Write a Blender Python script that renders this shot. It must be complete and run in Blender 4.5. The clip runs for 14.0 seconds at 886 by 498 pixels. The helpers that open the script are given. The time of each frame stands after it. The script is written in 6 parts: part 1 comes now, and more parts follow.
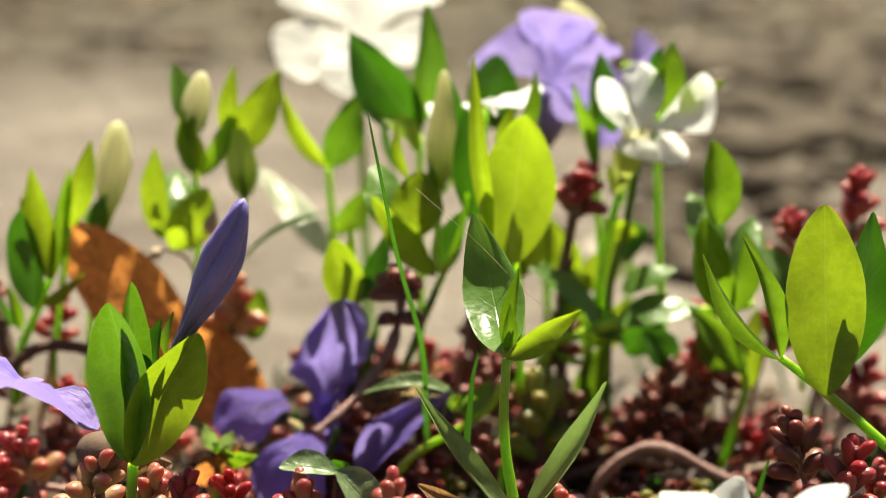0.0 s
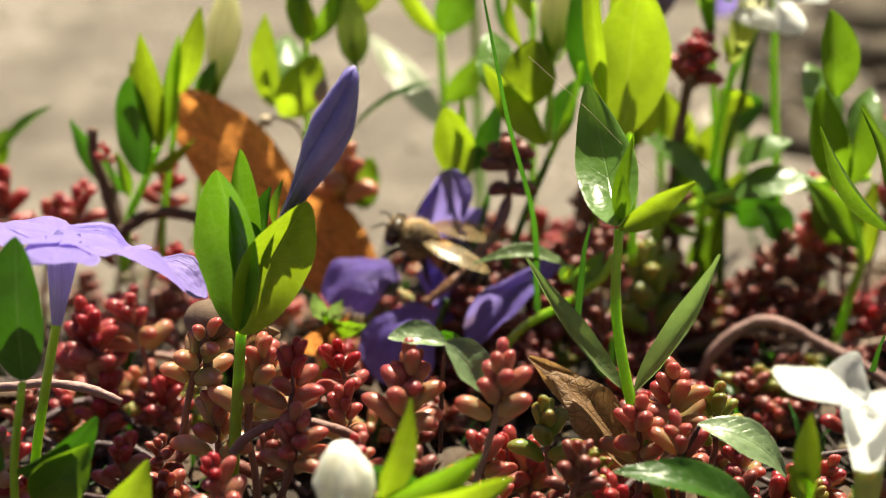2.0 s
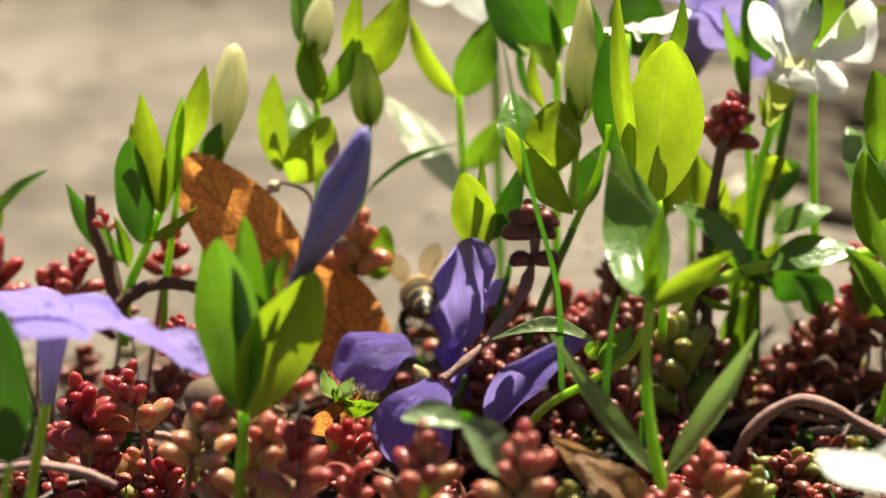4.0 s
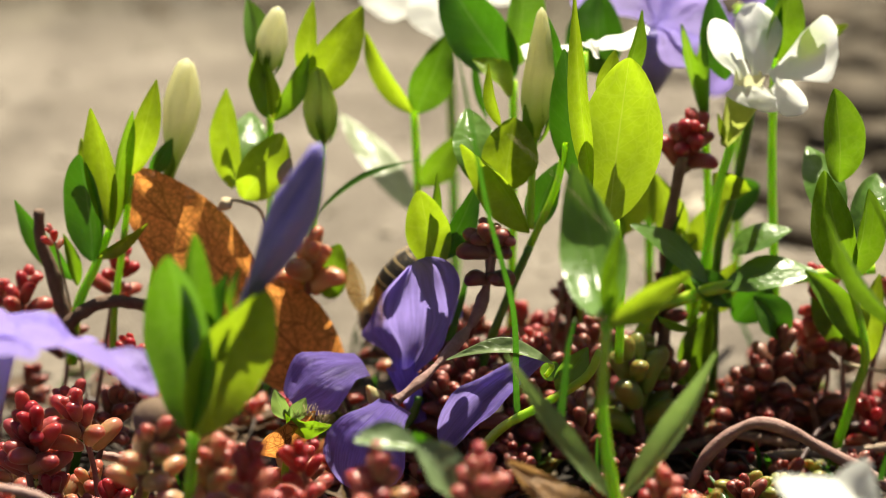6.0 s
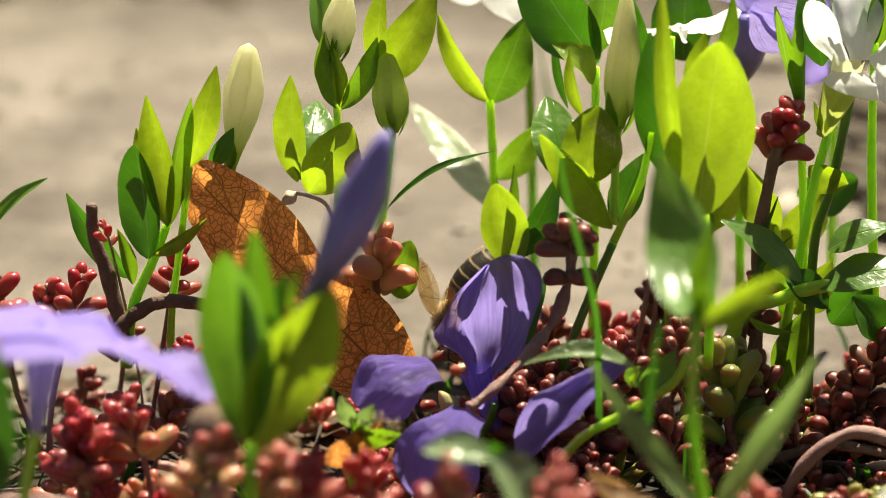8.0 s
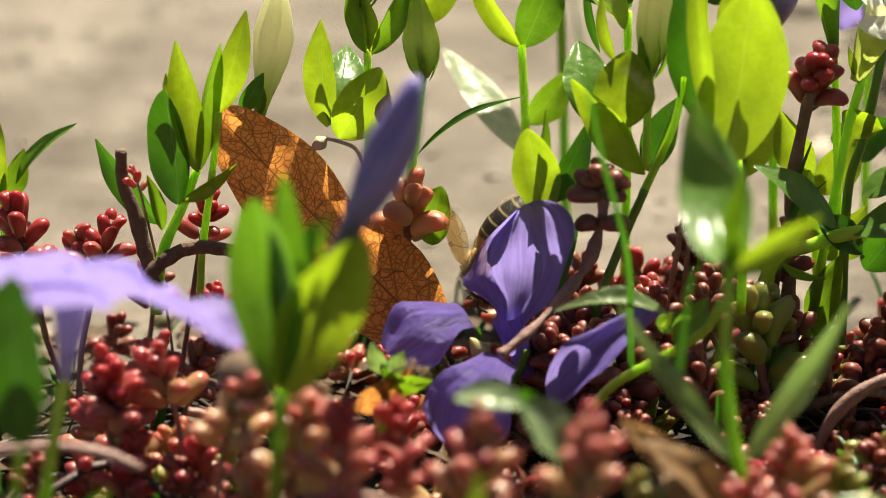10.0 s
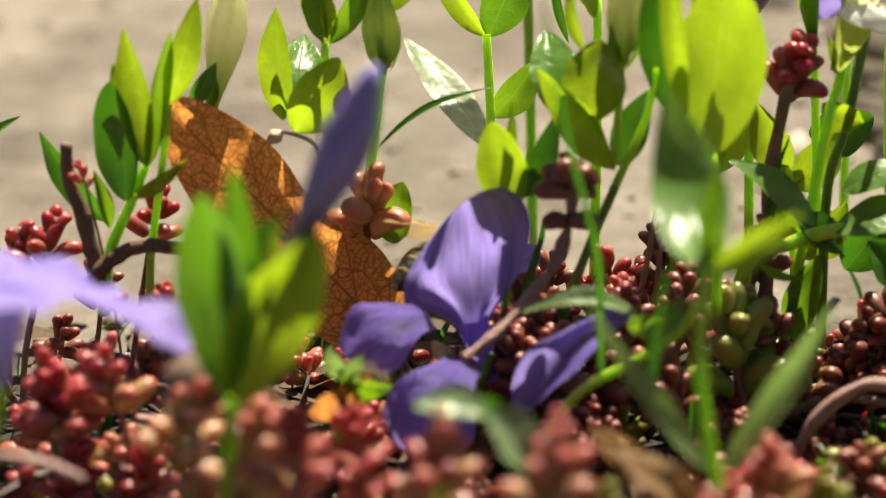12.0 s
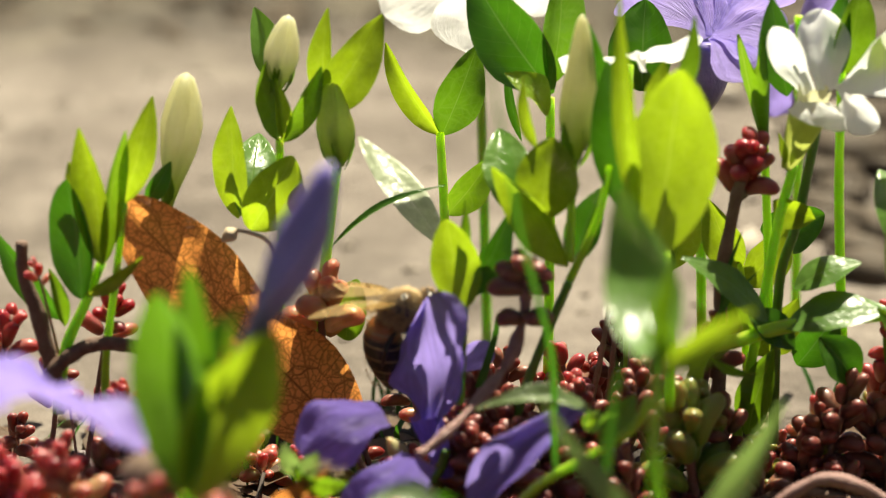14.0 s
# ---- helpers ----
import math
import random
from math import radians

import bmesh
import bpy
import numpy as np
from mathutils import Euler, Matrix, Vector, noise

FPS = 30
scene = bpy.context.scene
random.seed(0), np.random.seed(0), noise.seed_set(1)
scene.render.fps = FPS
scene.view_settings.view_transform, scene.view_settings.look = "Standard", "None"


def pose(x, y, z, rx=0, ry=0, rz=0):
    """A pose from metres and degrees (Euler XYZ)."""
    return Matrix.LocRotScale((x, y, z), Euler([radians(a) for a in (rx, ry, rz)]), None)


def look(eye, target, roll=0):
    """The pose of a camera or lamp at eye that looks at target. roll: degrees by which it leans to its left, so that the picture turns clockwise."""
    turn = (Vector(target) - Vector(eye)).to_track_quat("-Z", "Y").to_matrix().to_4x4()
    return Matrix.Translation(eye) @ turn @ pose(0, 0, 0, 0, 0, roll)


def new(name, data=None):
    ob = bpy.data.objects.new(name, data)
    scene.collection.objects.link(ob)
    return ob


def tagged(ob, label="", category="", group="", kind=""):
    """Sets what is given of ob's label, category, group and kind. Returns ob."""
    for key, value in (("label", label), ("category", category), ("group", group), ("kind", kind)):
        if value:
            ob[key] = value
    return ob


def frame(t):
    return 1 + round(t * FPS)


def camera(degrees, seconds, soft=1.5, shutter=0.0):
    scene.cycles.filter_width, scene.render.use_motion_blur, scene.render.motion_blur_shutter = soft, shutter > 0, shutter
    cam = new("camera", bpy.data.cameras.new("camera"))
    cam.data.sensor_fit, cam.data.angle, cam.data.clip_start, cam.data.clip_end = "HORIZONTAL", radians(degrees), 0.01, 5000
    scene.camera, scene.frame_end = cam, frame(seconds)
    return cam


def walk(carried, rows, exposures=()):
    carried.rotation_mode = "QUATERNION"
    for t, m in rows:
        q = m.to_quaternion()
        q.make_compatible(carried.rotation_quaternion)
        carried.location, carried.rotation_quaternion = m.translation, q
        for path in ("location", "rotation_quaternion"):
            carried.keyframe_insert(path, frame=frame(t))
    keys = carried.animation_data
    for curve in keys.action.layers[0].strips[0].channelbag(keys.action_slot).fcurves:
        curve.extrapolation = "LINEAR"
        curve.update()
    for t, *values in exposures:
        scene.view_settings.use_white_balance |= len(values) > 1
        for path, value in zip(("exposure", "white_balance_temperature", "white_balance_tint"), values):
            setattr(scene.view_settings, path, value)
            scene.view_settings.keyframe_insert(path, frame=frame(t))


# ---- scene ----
cam = camera(16.69, 14.0, soft=0.8)
PATH = [
    (0, (0.00000, -0.31742, 0.12507), (0.00613, -0.03002, 0.03927), -0.194),
    (0.5, (0.00000, -0.31907, 0.12561), (0.00332, -0.03226, 0.03768), -0.007),
    (1, (0.00000, -0.31703, 0.12495), (0.00324, -0.03183, 0.03194), 0.203),
    (1.5, (0.00000, -0.31536, 0.12441), (0.00377, -0.03132, 0.02794), 0.110),
    (2, (0.00000, -0.31391, 0.12394), (-0.00498, -0.03043, 0.02589), -0.407),
    (2.5, (0.00000, -0.31351, 0.12380), (-0.00768, -0.02876, 0.02971), 0.036),
    (2.7, (0.00000, -0.31117, 0.12304), (-0.00778, -0.02628, 0.02937), -0.461),
    (4.8, (0.00000, -0.29144, 0.11663), (-0.00534, -0.00542, 0.02627), -0.093),
    (5, (0.00000, -0.29109, 0.11652), (-0.00373, -0.00503, 0.02622), 0.115),
    (5.5, (0.00000, -0.29111, 0.11652), (-0.00182, -0.00454, 0.02777), 0.292),
    (6, (0.00000, -0.29141, 0.11662), (-0.00267, -0.00511, 0.02703), 0.168),
    (6.5, (0.00000, -0.29083, 0.11643), (-0.00185, -0.00451, 0.02691), 0.393),
    (7, (0.00000, -0.28309, 0.11392), (-0.00603, 0.00297, 0.02375), -0.026),
    (7.5, (0.00000, -0.27854, 0.11244), (-0.01017, 0.00781, 0.02354), -0.110),
    (7.7, (0.00000, -0.27596, 0.11160), (-0.01053, 0.01024, 0.02229), -0.192),
    (9.8, (0.00000, -0.26976, 0.10959), (-0.01023, 0.01609, 0.01911), -0.358),
    (10, (0.00000, -0.27202, 0.11032), (-0.01365, 0.01229, 0.01555), -0.436),
    (10.5, (0.00000, -0.27189, 0.11028), (-0.01463, 0.01377, 0.01981), -0.420),
    (11, (0.00000, -0.27025, 0.10974), (-0.00333, 0.01674, 0.02241), 0.595),
    (11.5, (0.00000, -0.26347, 0.10754), (-0.00157, 0.02171, 0.01443), -0.211),
    (12, (0.00000, -0.25940, 0.10622), (-0.01044, 0.02497, 0.01120), -0.221),
    (12.5, (0.00000, -0.26022, 0.10648), (-0.01557, 0.02510, 0.01511), -0.914),
    (13, (0.00000, -0.25874, 0.10600), (-0.01703, 0.02648, 0.01458), -0.545),
    (13.5, (0.00000, -0.26096, 0.10672), (-0.01241, 0.02552, 0.01854), -0.477),
    (14, (0.00000, -0.26071, 0.10664), (-0.00591, 0.02669, 0.02081), -0.100),
]
walk(cam, [(t, look(eye, target, roll)) for t, eye, target, roll in PATH])
# a long macro lens with its focus held about 30 cm away
cam.data.dof.use_dof = True
cam.data.dof.focus_distance = 0.294
cam.data.dof.aperture_fstop = 20.0
cam.data.dof.aperture_blades = 7

# ---- light ----
SUN_TURN, SUN_HEIGHT = 20.0, 66.0      # degrees right of +y, above the horizon
world = bpy.data.worlds.new("sky")
scene.world = world
world.use_nodes = True
sky = world.node_tree.nodes.new("ShaderNodeTexSky")
sky.sky_type = "NISHITA"
sky.sun_disc = False
sky.air_density, sky.dust_density, sky.ozone_density = 0.7, 2.5, 0.6
sky.sun_elevation, sky.sun_rotation = radians(SUN_HEIGHT), radians(SUN_TURN)
world.node_tree.nodes["Background"].inputs["Strength"].default_value = 0.023
world.node_tree.links.new(sky.outputs[0], world.node_tree.nodes["Background"].inputs["Color"])
sun = new("sun", bpy.data.lights.new("sun", "SUN"))
sun.data.energy, sun.data.angle, sun.data.color = 5.2, radians(0.53), (1.0, 0.93, 0.70)
to_sun = Vector((math.sin(radians(SUN_TURN)) * math.cos(radians(SUN_HEIGHT)),
                 math.cos(radians(SUN_TURN)) * math.cos(radians(SUN_HEIGHT)), math.sin(radians(SUN_HEIGHT))))
sun.matrix_world = look(to_sun * 3, (0, 0, 0))
scene.view_settings.exposure = 1.29

CM = 0.01


# ---- materials ----
def material(name):
    m = bpy.data.materials.new(name)
    m.use_nodes = True
    return m, m.node_tree.nodes, m.node_tree.links, m.node_tree.nodes["Principled BSDF"]


def math_node(nodes, links, op, a, b=None, clamp=False):
    n = nodes.new("ShaderNodeMath")
    n.operation, n.use_clamp = op, clamp
    for i, v in enumerate((a, b)):
        if v is None:
            continue
        if isinstance(v, (int, float)):
            n.inputs[i].default_value = v
        else:
            links.new(v, n.inputs[i])
    return n.outputs[0]


def mix_colour(nodes, links, fac, a, b, blend="MIX"):
    n = nodes.new("ShaderNodeMix")
    n.data_type, n.blend_type = "RGBA", blend
    for i, v in ((0, fac), (6, a), (7, b)):
        if isinstance(v, (int, float)):
            n.inputs[i].default_value = v
        elif isinstance(v, tuple):
            n.inputs[i].default_value = (*v, 1)
        else:
            links.new(v, n.inputs[i])
    return n.outputs[2]


def noise_node(nodes, links, scale, detail=4.0, rough=0.6, coords=None):
    n = nodes.new("ShaderNodeTexNoise")
    n.inputs["Scale"].default_value, n.inputs["Detail"].default_value, n.inputs["Roughness"].default_value = scale, detail, rough
    links.new(coords or nodes.new("ShaderNodeTexCoord").outputs["Object"], n.inputs["Vector"])
    return n.outputs["Fac"]


def ramp(nodes, links, fac, stops):
    n = nodes.new("ShaderNodeValToRGB")
    e = n.color_ramp.elements
    while len(e) < len(stops):
        e.new(0.5)
    for s, (p, c) in zip(e, stops):
        s.position, s.color = p, (*c, 1)
    links.new(fac, n.inputs[0])
    return n.outputs[0]


def bump(nodes, links, bsdf, height, strength, distance):
    n = nodes.new("ShaderNodeBump")
    n.inputs["Strength"].default_value, n.inputs["Distance"].default_value = strength, distance
    links.new(height, n.inputs["Height"])
    links.new(n.outputs[0], bsdf.inputs["Normal"])
    return n.outputs[0]


def sheet_material(name, face, vein, glow, rough, through_share, ribs=9.0, vein_width=0.022, grain=900.0, mottle=0.45, specular=0.5, net=0.0, lift=0.00034, streak=0.0, net_weight=1.0):
    """A thin living blade: glossy skin in front, light that comes through from behind; ribs run from the middle out."""
    m, nodes, links, bsdf = material(name)
    uv = nodes.new("ShaderNodeUVMap").outputs[0]
    sep = nodes.new("ShaderNodeSeparateXYZ")
    links.new(uv, sep.inputs[0])
    u, v = sep.outputs[0], sep.outputs[1]
    across = math_node(nodes, links, "ABSOLUTE", math_node(nodes, links, "SUBTRACT", v, 0.5))
    mid = math_node(nodes, links, "SUBTRACT", 1.0, math_node(nodes, links, "DIVIDE", across, vein_width, True), True)
    wobble = noise_node(nodes, links, 700.0, 2.0)
    along = math_node(nodes, links, "ADD", math_node(nodes, links, "SUBTRACT", u, math_node(nodes, links, "MULTIPLY", across, 0.45)),
                      math_node(nodes, links, "MULTIPLY", wobble, 0.03))
    wave = math_node(nodes, links, "ABSOLUTE", math_node(nodes, links, "SINE", math_node(nodes, links, "MULTIPLY", along, ribs * math.pi)))
    side = math_node(nodes, links, "SUBTRACT", 1.0, math_node(nodes, links, "DIVIDE", wave, 0.16, True), True)
    veins = math_node(nodes, links, "MAXIMUM", mid, math_node(nodes, links, "MULTIPLY", side, 0.75 if net and net_weight > 0.9 else 0.30))
    if net:
        cells = nodes.new("ShaderNodeTexVoronoi")
        cells.feature = "DISTANCE_TO_EDGE"
        cells.inputs["Scale"].default_value = net
        warp = nodes.new("ShaderNodeTexNoise")
        warp.inputs["Scale"].default_value = 260.0
        here = nodes.new("ShaderNodeTexCoord").outputs["Object"]
        links.new(here, warp.inputs["Vector"])
        shifted = nodes.new("ShaderNodeVectorMath")
        shifted.operation = "MULTIPLY_ADD"
        links.new(warp.outputs["Color"], shifted.inputs[0])
        shifted.inputs[1].default_value = (0.0022, 0.0022, 0.0022)
        links.new(here, shifted.inputs[2])
        links.new(shifted.outputs[0], cells.inputs["Vector"])
        wide = nodes.new("ShaderNodeTexVoronoi")
        wide.feature = "DISTANCE_TO_EDGE"
        wide.inputs["Scale"].default_value = net * 0.3
        links.new(shifted.outputs[0], wide.inputs["Vector"])
        coarse = math_node(nodes, links, "SUBTRACT", 1.0, math_node(nodes, links, "DIVIDE", wide.outputs["Distance"], 0.035, True), True)
        veins = math_node(nodes, links, "MAXIMUM", veins, math_node(nodes, links, "MULTIPLY", coarse, 0.75 * net_weight))
        fine = math_node(nodes, links, "SUBTRACT", 1.0, math_node(nodes, links, "DIVIDE", cells.outputs["Distance"], 0.13, True), True)
        veins = math_node(nodes, links, "MAXIMUM", veins, math_node(nodes, links, "MULTIPLY", fine, 0.5 * net_weight))
    # edges take the vein colour, a rim highlight painted on the leaves
    rim = math_node(nodes, links, "DIVIDE", math_node(nodes, links, "SUBTRACT", across, 0.462), 0.03, True)
    if not net or net_weight < 0.9:
        veins = math_node(nodes, links, "MAXIMUM", veins, math_node(nodes, links, "MULTIPLY", rim, 0.5))
    patch = noise_node(nodes, links, 130.0, 3.0)
    crinkle = noise_node(nodes, links, 420.0, 2.0)
    fleck = noise_node(nodes, links, grain, 4.0)
    vary = nodes.new("ShaderNodeObjectInfo").outputs["Random"]
    tone = math_node(nodes, links, "ADD", math_node(nodes, links, "MULTIPLY", patch, mottle * 2), math_node(nodes, links, "MULTIPLY", fleck, mottle))
    tone = math_node(nodes, links, "ADD", tone, math_node(nodes, links, "MULTIPLY", vary, mottle))
    tone = math_node(nodes, links, "ADD", tone, 1.0 - 2.0 * mottle)
    lines = None
    if streak:                                      # fine lines that run along a petal
        stretch = nodes.new("ShaderNodeCombineXYZ")
        links.new(math_node(nodes, links, "MULTIPLY", u, 2.5), stretch.inputs[0])
        links.new(math_node(nodes, links, "MULTIPLY", v, 26.0), stretch.inputs[1])
        links.new(vary, stretch.inputs[2])
        lines = noise_node(nodes, links, 1.0, 4.0, 0.6, stretch.outputs[0])
        tone = math_node(nodes, links, "ADD", tone, math_node(nodes, links, "MULTIPLY", math_node(nodes, links, "SUBTRACT", lines, 0.5), streak))

    def coloured(base):
        c = mix_colour(nodes, links, veins, base, vein)
        scale = nodes.new("ShaderNodeVectorMath")
        scale.operation = "SCALE"
        links.new(c, scale.inputs[0])
        links.new(tone, scale.inputs["Scale"])
        return scale.outputs[0]

    links.new(coloured(face), bsdf.inputs["Base Color"])
    bsdf.inputs["Roughness"].default_value = rough
    bsdf.inputs["Specular IOR Level"].default_value = specular
    height = math_node(nodes, links, "ADD", math_node(nodes, links, "MULTIPLY", veins, -0.6), math_node(nodes, links, "ADD", fleck, math_node(nodes, links, "MULTIPLY", crinkle, 3.0)))
    if lines:
        height = math_node(nodes, links, "ADD", height, math_node(nodes, links, "MULTIPLY", lines, 3.0))
    normal = bump(nodes, links, bsdf, height, 0.5, lift)
    glow_node = nodes.new("ShaderNodeBsdfTranslucent")
    glow_c = mix_colour(nodes, links, math_node(nodes, links, "MULTIPLY", veins, 0.85 if net and net_weight > 0.9 else 0.65), glow, vein)
    scale = nodes.new("ShaderNodeVectorMath")
    scale.operation = "SCALE"
    links.new(glow_c, scale.inputs[0])
    links.new(tone, scale.inputs["Scale"])
    links.new(scale.outputs[0], glow_node.inputs["Color"])
    blend = nodes.new("ShaderNodeMixShader")
    blend.inputs[0].default_value = through_share
    links.new(bsdf.outputs[0], blend.inputs[1])
    links.new(glow_node.outputs[0], blend.inputs[2])
    links.new(blend.outputs[0], nodes["Material Output"].inputs["Surface"])
    return m


def solid_material(name, colours, rough, scale=300.0, lift=0.0001, spec=0.5, flesh=0.0, tip=None, depth=0.0012, glow=0.0, reach=(1.0, 0.5, 0.35), foot=None):
    """A solid surface whose colour drifts between the given ones, patch by patch and piece by piece."""
    m, nodes, links, bsdf = material(name)
    patch, fleck = noise_node(nodes, links, scale, 4.0), noise_node(nodes, links, scale * 6, 4.0)
    vary = nodes.new("ShaderNodeObjectInfo").outputs["Random"]
    f = math_node(nodes, links, "ADD", math_node(nodes, links, "MULTIPLY", vary, 0.55), math_node(nodes, links, "MULTIPLY", patch, 0.6))
    f = math_node(nodes, links, "ADD", f, math_node(nodes, links, "MULTIPLY", math_node(nodes, links, "SUBTRACT", fleck, 0.5), 0.35))
    stops = [(0.15 + 0.8 * i / max(1, len(colours) - 1), c) for i, c in enumerate(colours)]
    colour = ramp(nodes, links, f, stops)
    if tip:
        sep = nodes.new("ShaderNodeSeparateXYZ")
        links.new(nodes.new("ShaderNodeTexCoord").outputs["Generated"], sep.inputs[0])
        colour = mix_colour(nodes, links, math_node(nodes, links, "MULTIPLY", math_node(nodes, links, "POWER", sep.outputs[2], 1.6), 0.85), colour, tip)
    if foot:
        sep = nodes.new("ShaderNodeSeparateXYZ")
        links.new(nodes.new("ShaderNodeTexCoord").outputs["Generated"], sep.inputs[0])
        low = math_node(nodes, links, "SUBTRACT", 1.25, math_node(nodes, links, "DIVIDE", sep.outputs[2], 0.42), True)
        colour = mix_colour(nodes, links, low, colour, foot)
    links.new(colour, bsdf.inputs["Base Color"])
    bsdf.inputs["Roughness"].default_value = rough
    bsdf.inputs["Specular IOR Level"].default_value = spec
    if flesh:
        bsdf.inputs["Subsurface Weight"].default_value = flesh
        bsdf.inputs["Subsurface Radius"].default_value = reach
        bsdf.inputs["Subsurface Scale"].default_value = depth
    bump(nodes, links, bsdf, math_node(nodes, links, "ADD", patch, math_node(nodes, links, "MULTIPLY", fleck, 0.5)), 0.5, lift)
    if glow:                                        # thin-walled or juicy: light comes through
        inner = nodes.new("ShaderNodeBsdfTranslucent")
        links.new(colour, inner.inputs["Color"])
        blend = nodes.new("ShaderNodeMixShader")
        blend.inputs[0].default_value = glow
        links.new(bsdf.outputs[0], blend.inputs[1])
        links.new(inner.outputs[0], blend.inputs[2])
        links.new(blend.outputs[0], nodes["Material Output"].inputs["Surface"])
    return m


LEAF = sheet_material("young_leaf", (0.085, 0.18, 0.016), (0.24, 0.36, 0.05), (0.19, 0.36, 0.007), 0.28, 0.54, net=800.0, net_weight=0.4)
LEAF_LIME = sheet_material("lime_leaf", (0.13, 0.24, 0.016), (0.36, 0.48, 0.06), (0.34, 0.48, 0.010), 0.30, 0.58, vein_width=0.015, net=800.0, net_weight=0.4, mottle=0.5)
LEAF_MID = sheet_material("green_leaf", (0.06, 0.155, 0.018), (0.17, 0.30, 0.05), (0.12, 0.27, 0.006), 0.27, 0.48, net=800.0, net_weight=0.4)
LEAF_MATT = sheet_material("matt_leaf", (0.19, 0.27, 0.11), (0.34, 0.44, 0.20), (0.30, 0.47, 0.10), 0.36, 0.52, specular=0.8)
LEAF_GREY = sheet_material("grey_leaf", (0.19, 0.27, 0.12), (0.34, 0.42, 0.24), (0.14, 0.22, 0.07), 0.34, 0.2, specular=0.9, lift=0.00022)
LEAF_PALE = sheet_material("pale_leaf", (0.46, 0.52, 0.34), (0.55, 0.60, 0.45), (0.34, 0.44, 0.20), 0.32, 0.4, specular=0.9)
LEAF_DARK = sheet_material("dark_leaf", (0.045, 0.12, 0.012), (0.14, 0.25, 0.06), (0.07, 0.24, 0.006), 0.28, 0.35, grain=700.0, lift=0.0002)
LEAF_GLOSS = sheet_material("glossy_leaf", (0.105, 0.215, 0.035), (0.18, 0.30, 0.07), (0.18, 0.36, 0.02), 0.29, 0.40, lift=0.00014, specular=0.65)
PURPLE = sheet_material("purple_petal", (0.19, 0.125, 0.54), (0.24, 0.17, 0.60), (0.38, 0.29, 0.80), 0.5, 0.54, ribs=0.3, vein_width=0.004, mottle=0.22, streak=1.2, lift=0.0006)
VIOLET = sheet_material("lilac_petal", (0.36, 0.27, 0.76), (0.42, 0.34, 0.8), (0.42, 0.32, 0.86), 0.55, 0.45, ribs=0.3, vein_width=0.004, mottle=0.14, streak=0.6, lift=0.0004)
WHITE = sheet_material("white_petal", (0.86, 0.87, 0.86), (0.84, 0.85, 0.80), (0.93, 0.94, 0.93), 0.45, 0.55, ribs=0.3, vein_width=0.004, mottle=0.04, streak=0.12, lift=0.0002)
PALE_LILAC = sheet_material("pale_lilac_tube", (0.50, 0.46, 0.66), (0.34, 0.28, 0.50), (0.55, 0.48, 0.74), 0.5, 0.4, ribs=0.3, vein_width=0.004, mottle=0.16, streak=0.9)
PALE_TUBE = sheet_material("flower_tube", (0.34, 0.42, 0.08), (0.30, 0.38, 0.08), (0.50, 0.56, 0.12), 0.4, 0.5, ribs=0.3, vein_width=0.004)
CREAMY_THROAT = sheet_material("yellow_throat", (0.80, 0.78, 0.46), (0.76, 0.74, 0.44), (0.90, 0.88, 0.55), 0.5, 0.5, ribs=0.3, vein_width=0.004, mottle=0.08)
DEAD = sheet_material("dead_leaf", (0.40, 0.165, 0.06), (0.06, 0.018, 0.006), (0.86, 0.34, 0.08), 0.6, 0.66, ribs=5.0, vein_width=0.020, net=1500.0, mottle=0.46, net_weight=1.3)
DEAD_PALE = sheet_material("pale_dead_leaf", (0.30, 0.17, 0.08), (0.12, 0.06, 0.03), (0.50, 0.28, 0.10), 0.6, 0.35, ribs=7.0, vein_width=0.018, net=1200.0, mottle=0.3)
DEAD_DARK = sheet_material("dark_dead_leaf", (0.09, 0.05, 0.025), (0.03, 0.015, 0.008), (0.14, 0.07, 0.025), 0.7, 0.3, ribs=5.0, mottle=0.35)
STEM = solid_material("green_stem", [(0.17, 0.27, 0.02), (0.26, 0.37, 0.03), (0.36, 0.46, 0.05)], 0.32, flesh=1.0, depth=0.003, reach=(0.7, 1.0, 0.2))
STEM_DARK = solid_material("dark_stem", [(0.06, 0.13, 0.015), (0.12, 0.22, 0.025)], 0.32, flesh=0.8, depth=0.0015, reach=(0.6, 1.0, 0.2))
GRASS = sheet_material("grass_blade", (0.03, 0.10, 0.015), (0.05, 0.14, 0.03), (0.06, 0.20, 0.01), 0.35, 0.4, ribs=0.5)
DULL_YELLOW = solid_material("dull_yellow", [(0.22, 0.19, 0.06), (0.34, 0.30, 0.12), (0.46, 0.42, 0.22)], 0.5, flesh=0.5, depth=0.002)
PALE_GREEN = solid_material("pale_green_calyx", [(0.40, 0.46, 0.12), (0.52, 0.56, 0.20), (0.64, 0.66, 0.34)], 0.4, flesh=0.6, depth=0.003, glow=0.4)
CREAM = solid_material("cream_bud", [(0.66, 0.65, 0.36), (0.76, 0.74, 0.48), (0.86, 0.84, 0.64)], 0.4, flesh=0.4, depth=0.004, reach=(1.0, 0.95, 0.7), foot=(0.42, 0.56, 0.10), glow=0.6, lift=0.0003)
OLIVE = solid_material("olive_bud", [(0.46, 0.54, 0.16), (0.58, 0.64, 0.26), (0.68, 0.72, 0.36)], 0.4, flesh=0.6, depth=0.004, reach=(0.9, 1.0, 0.4), glow=0.7, foot=(0.36, 0.52, 0.08))
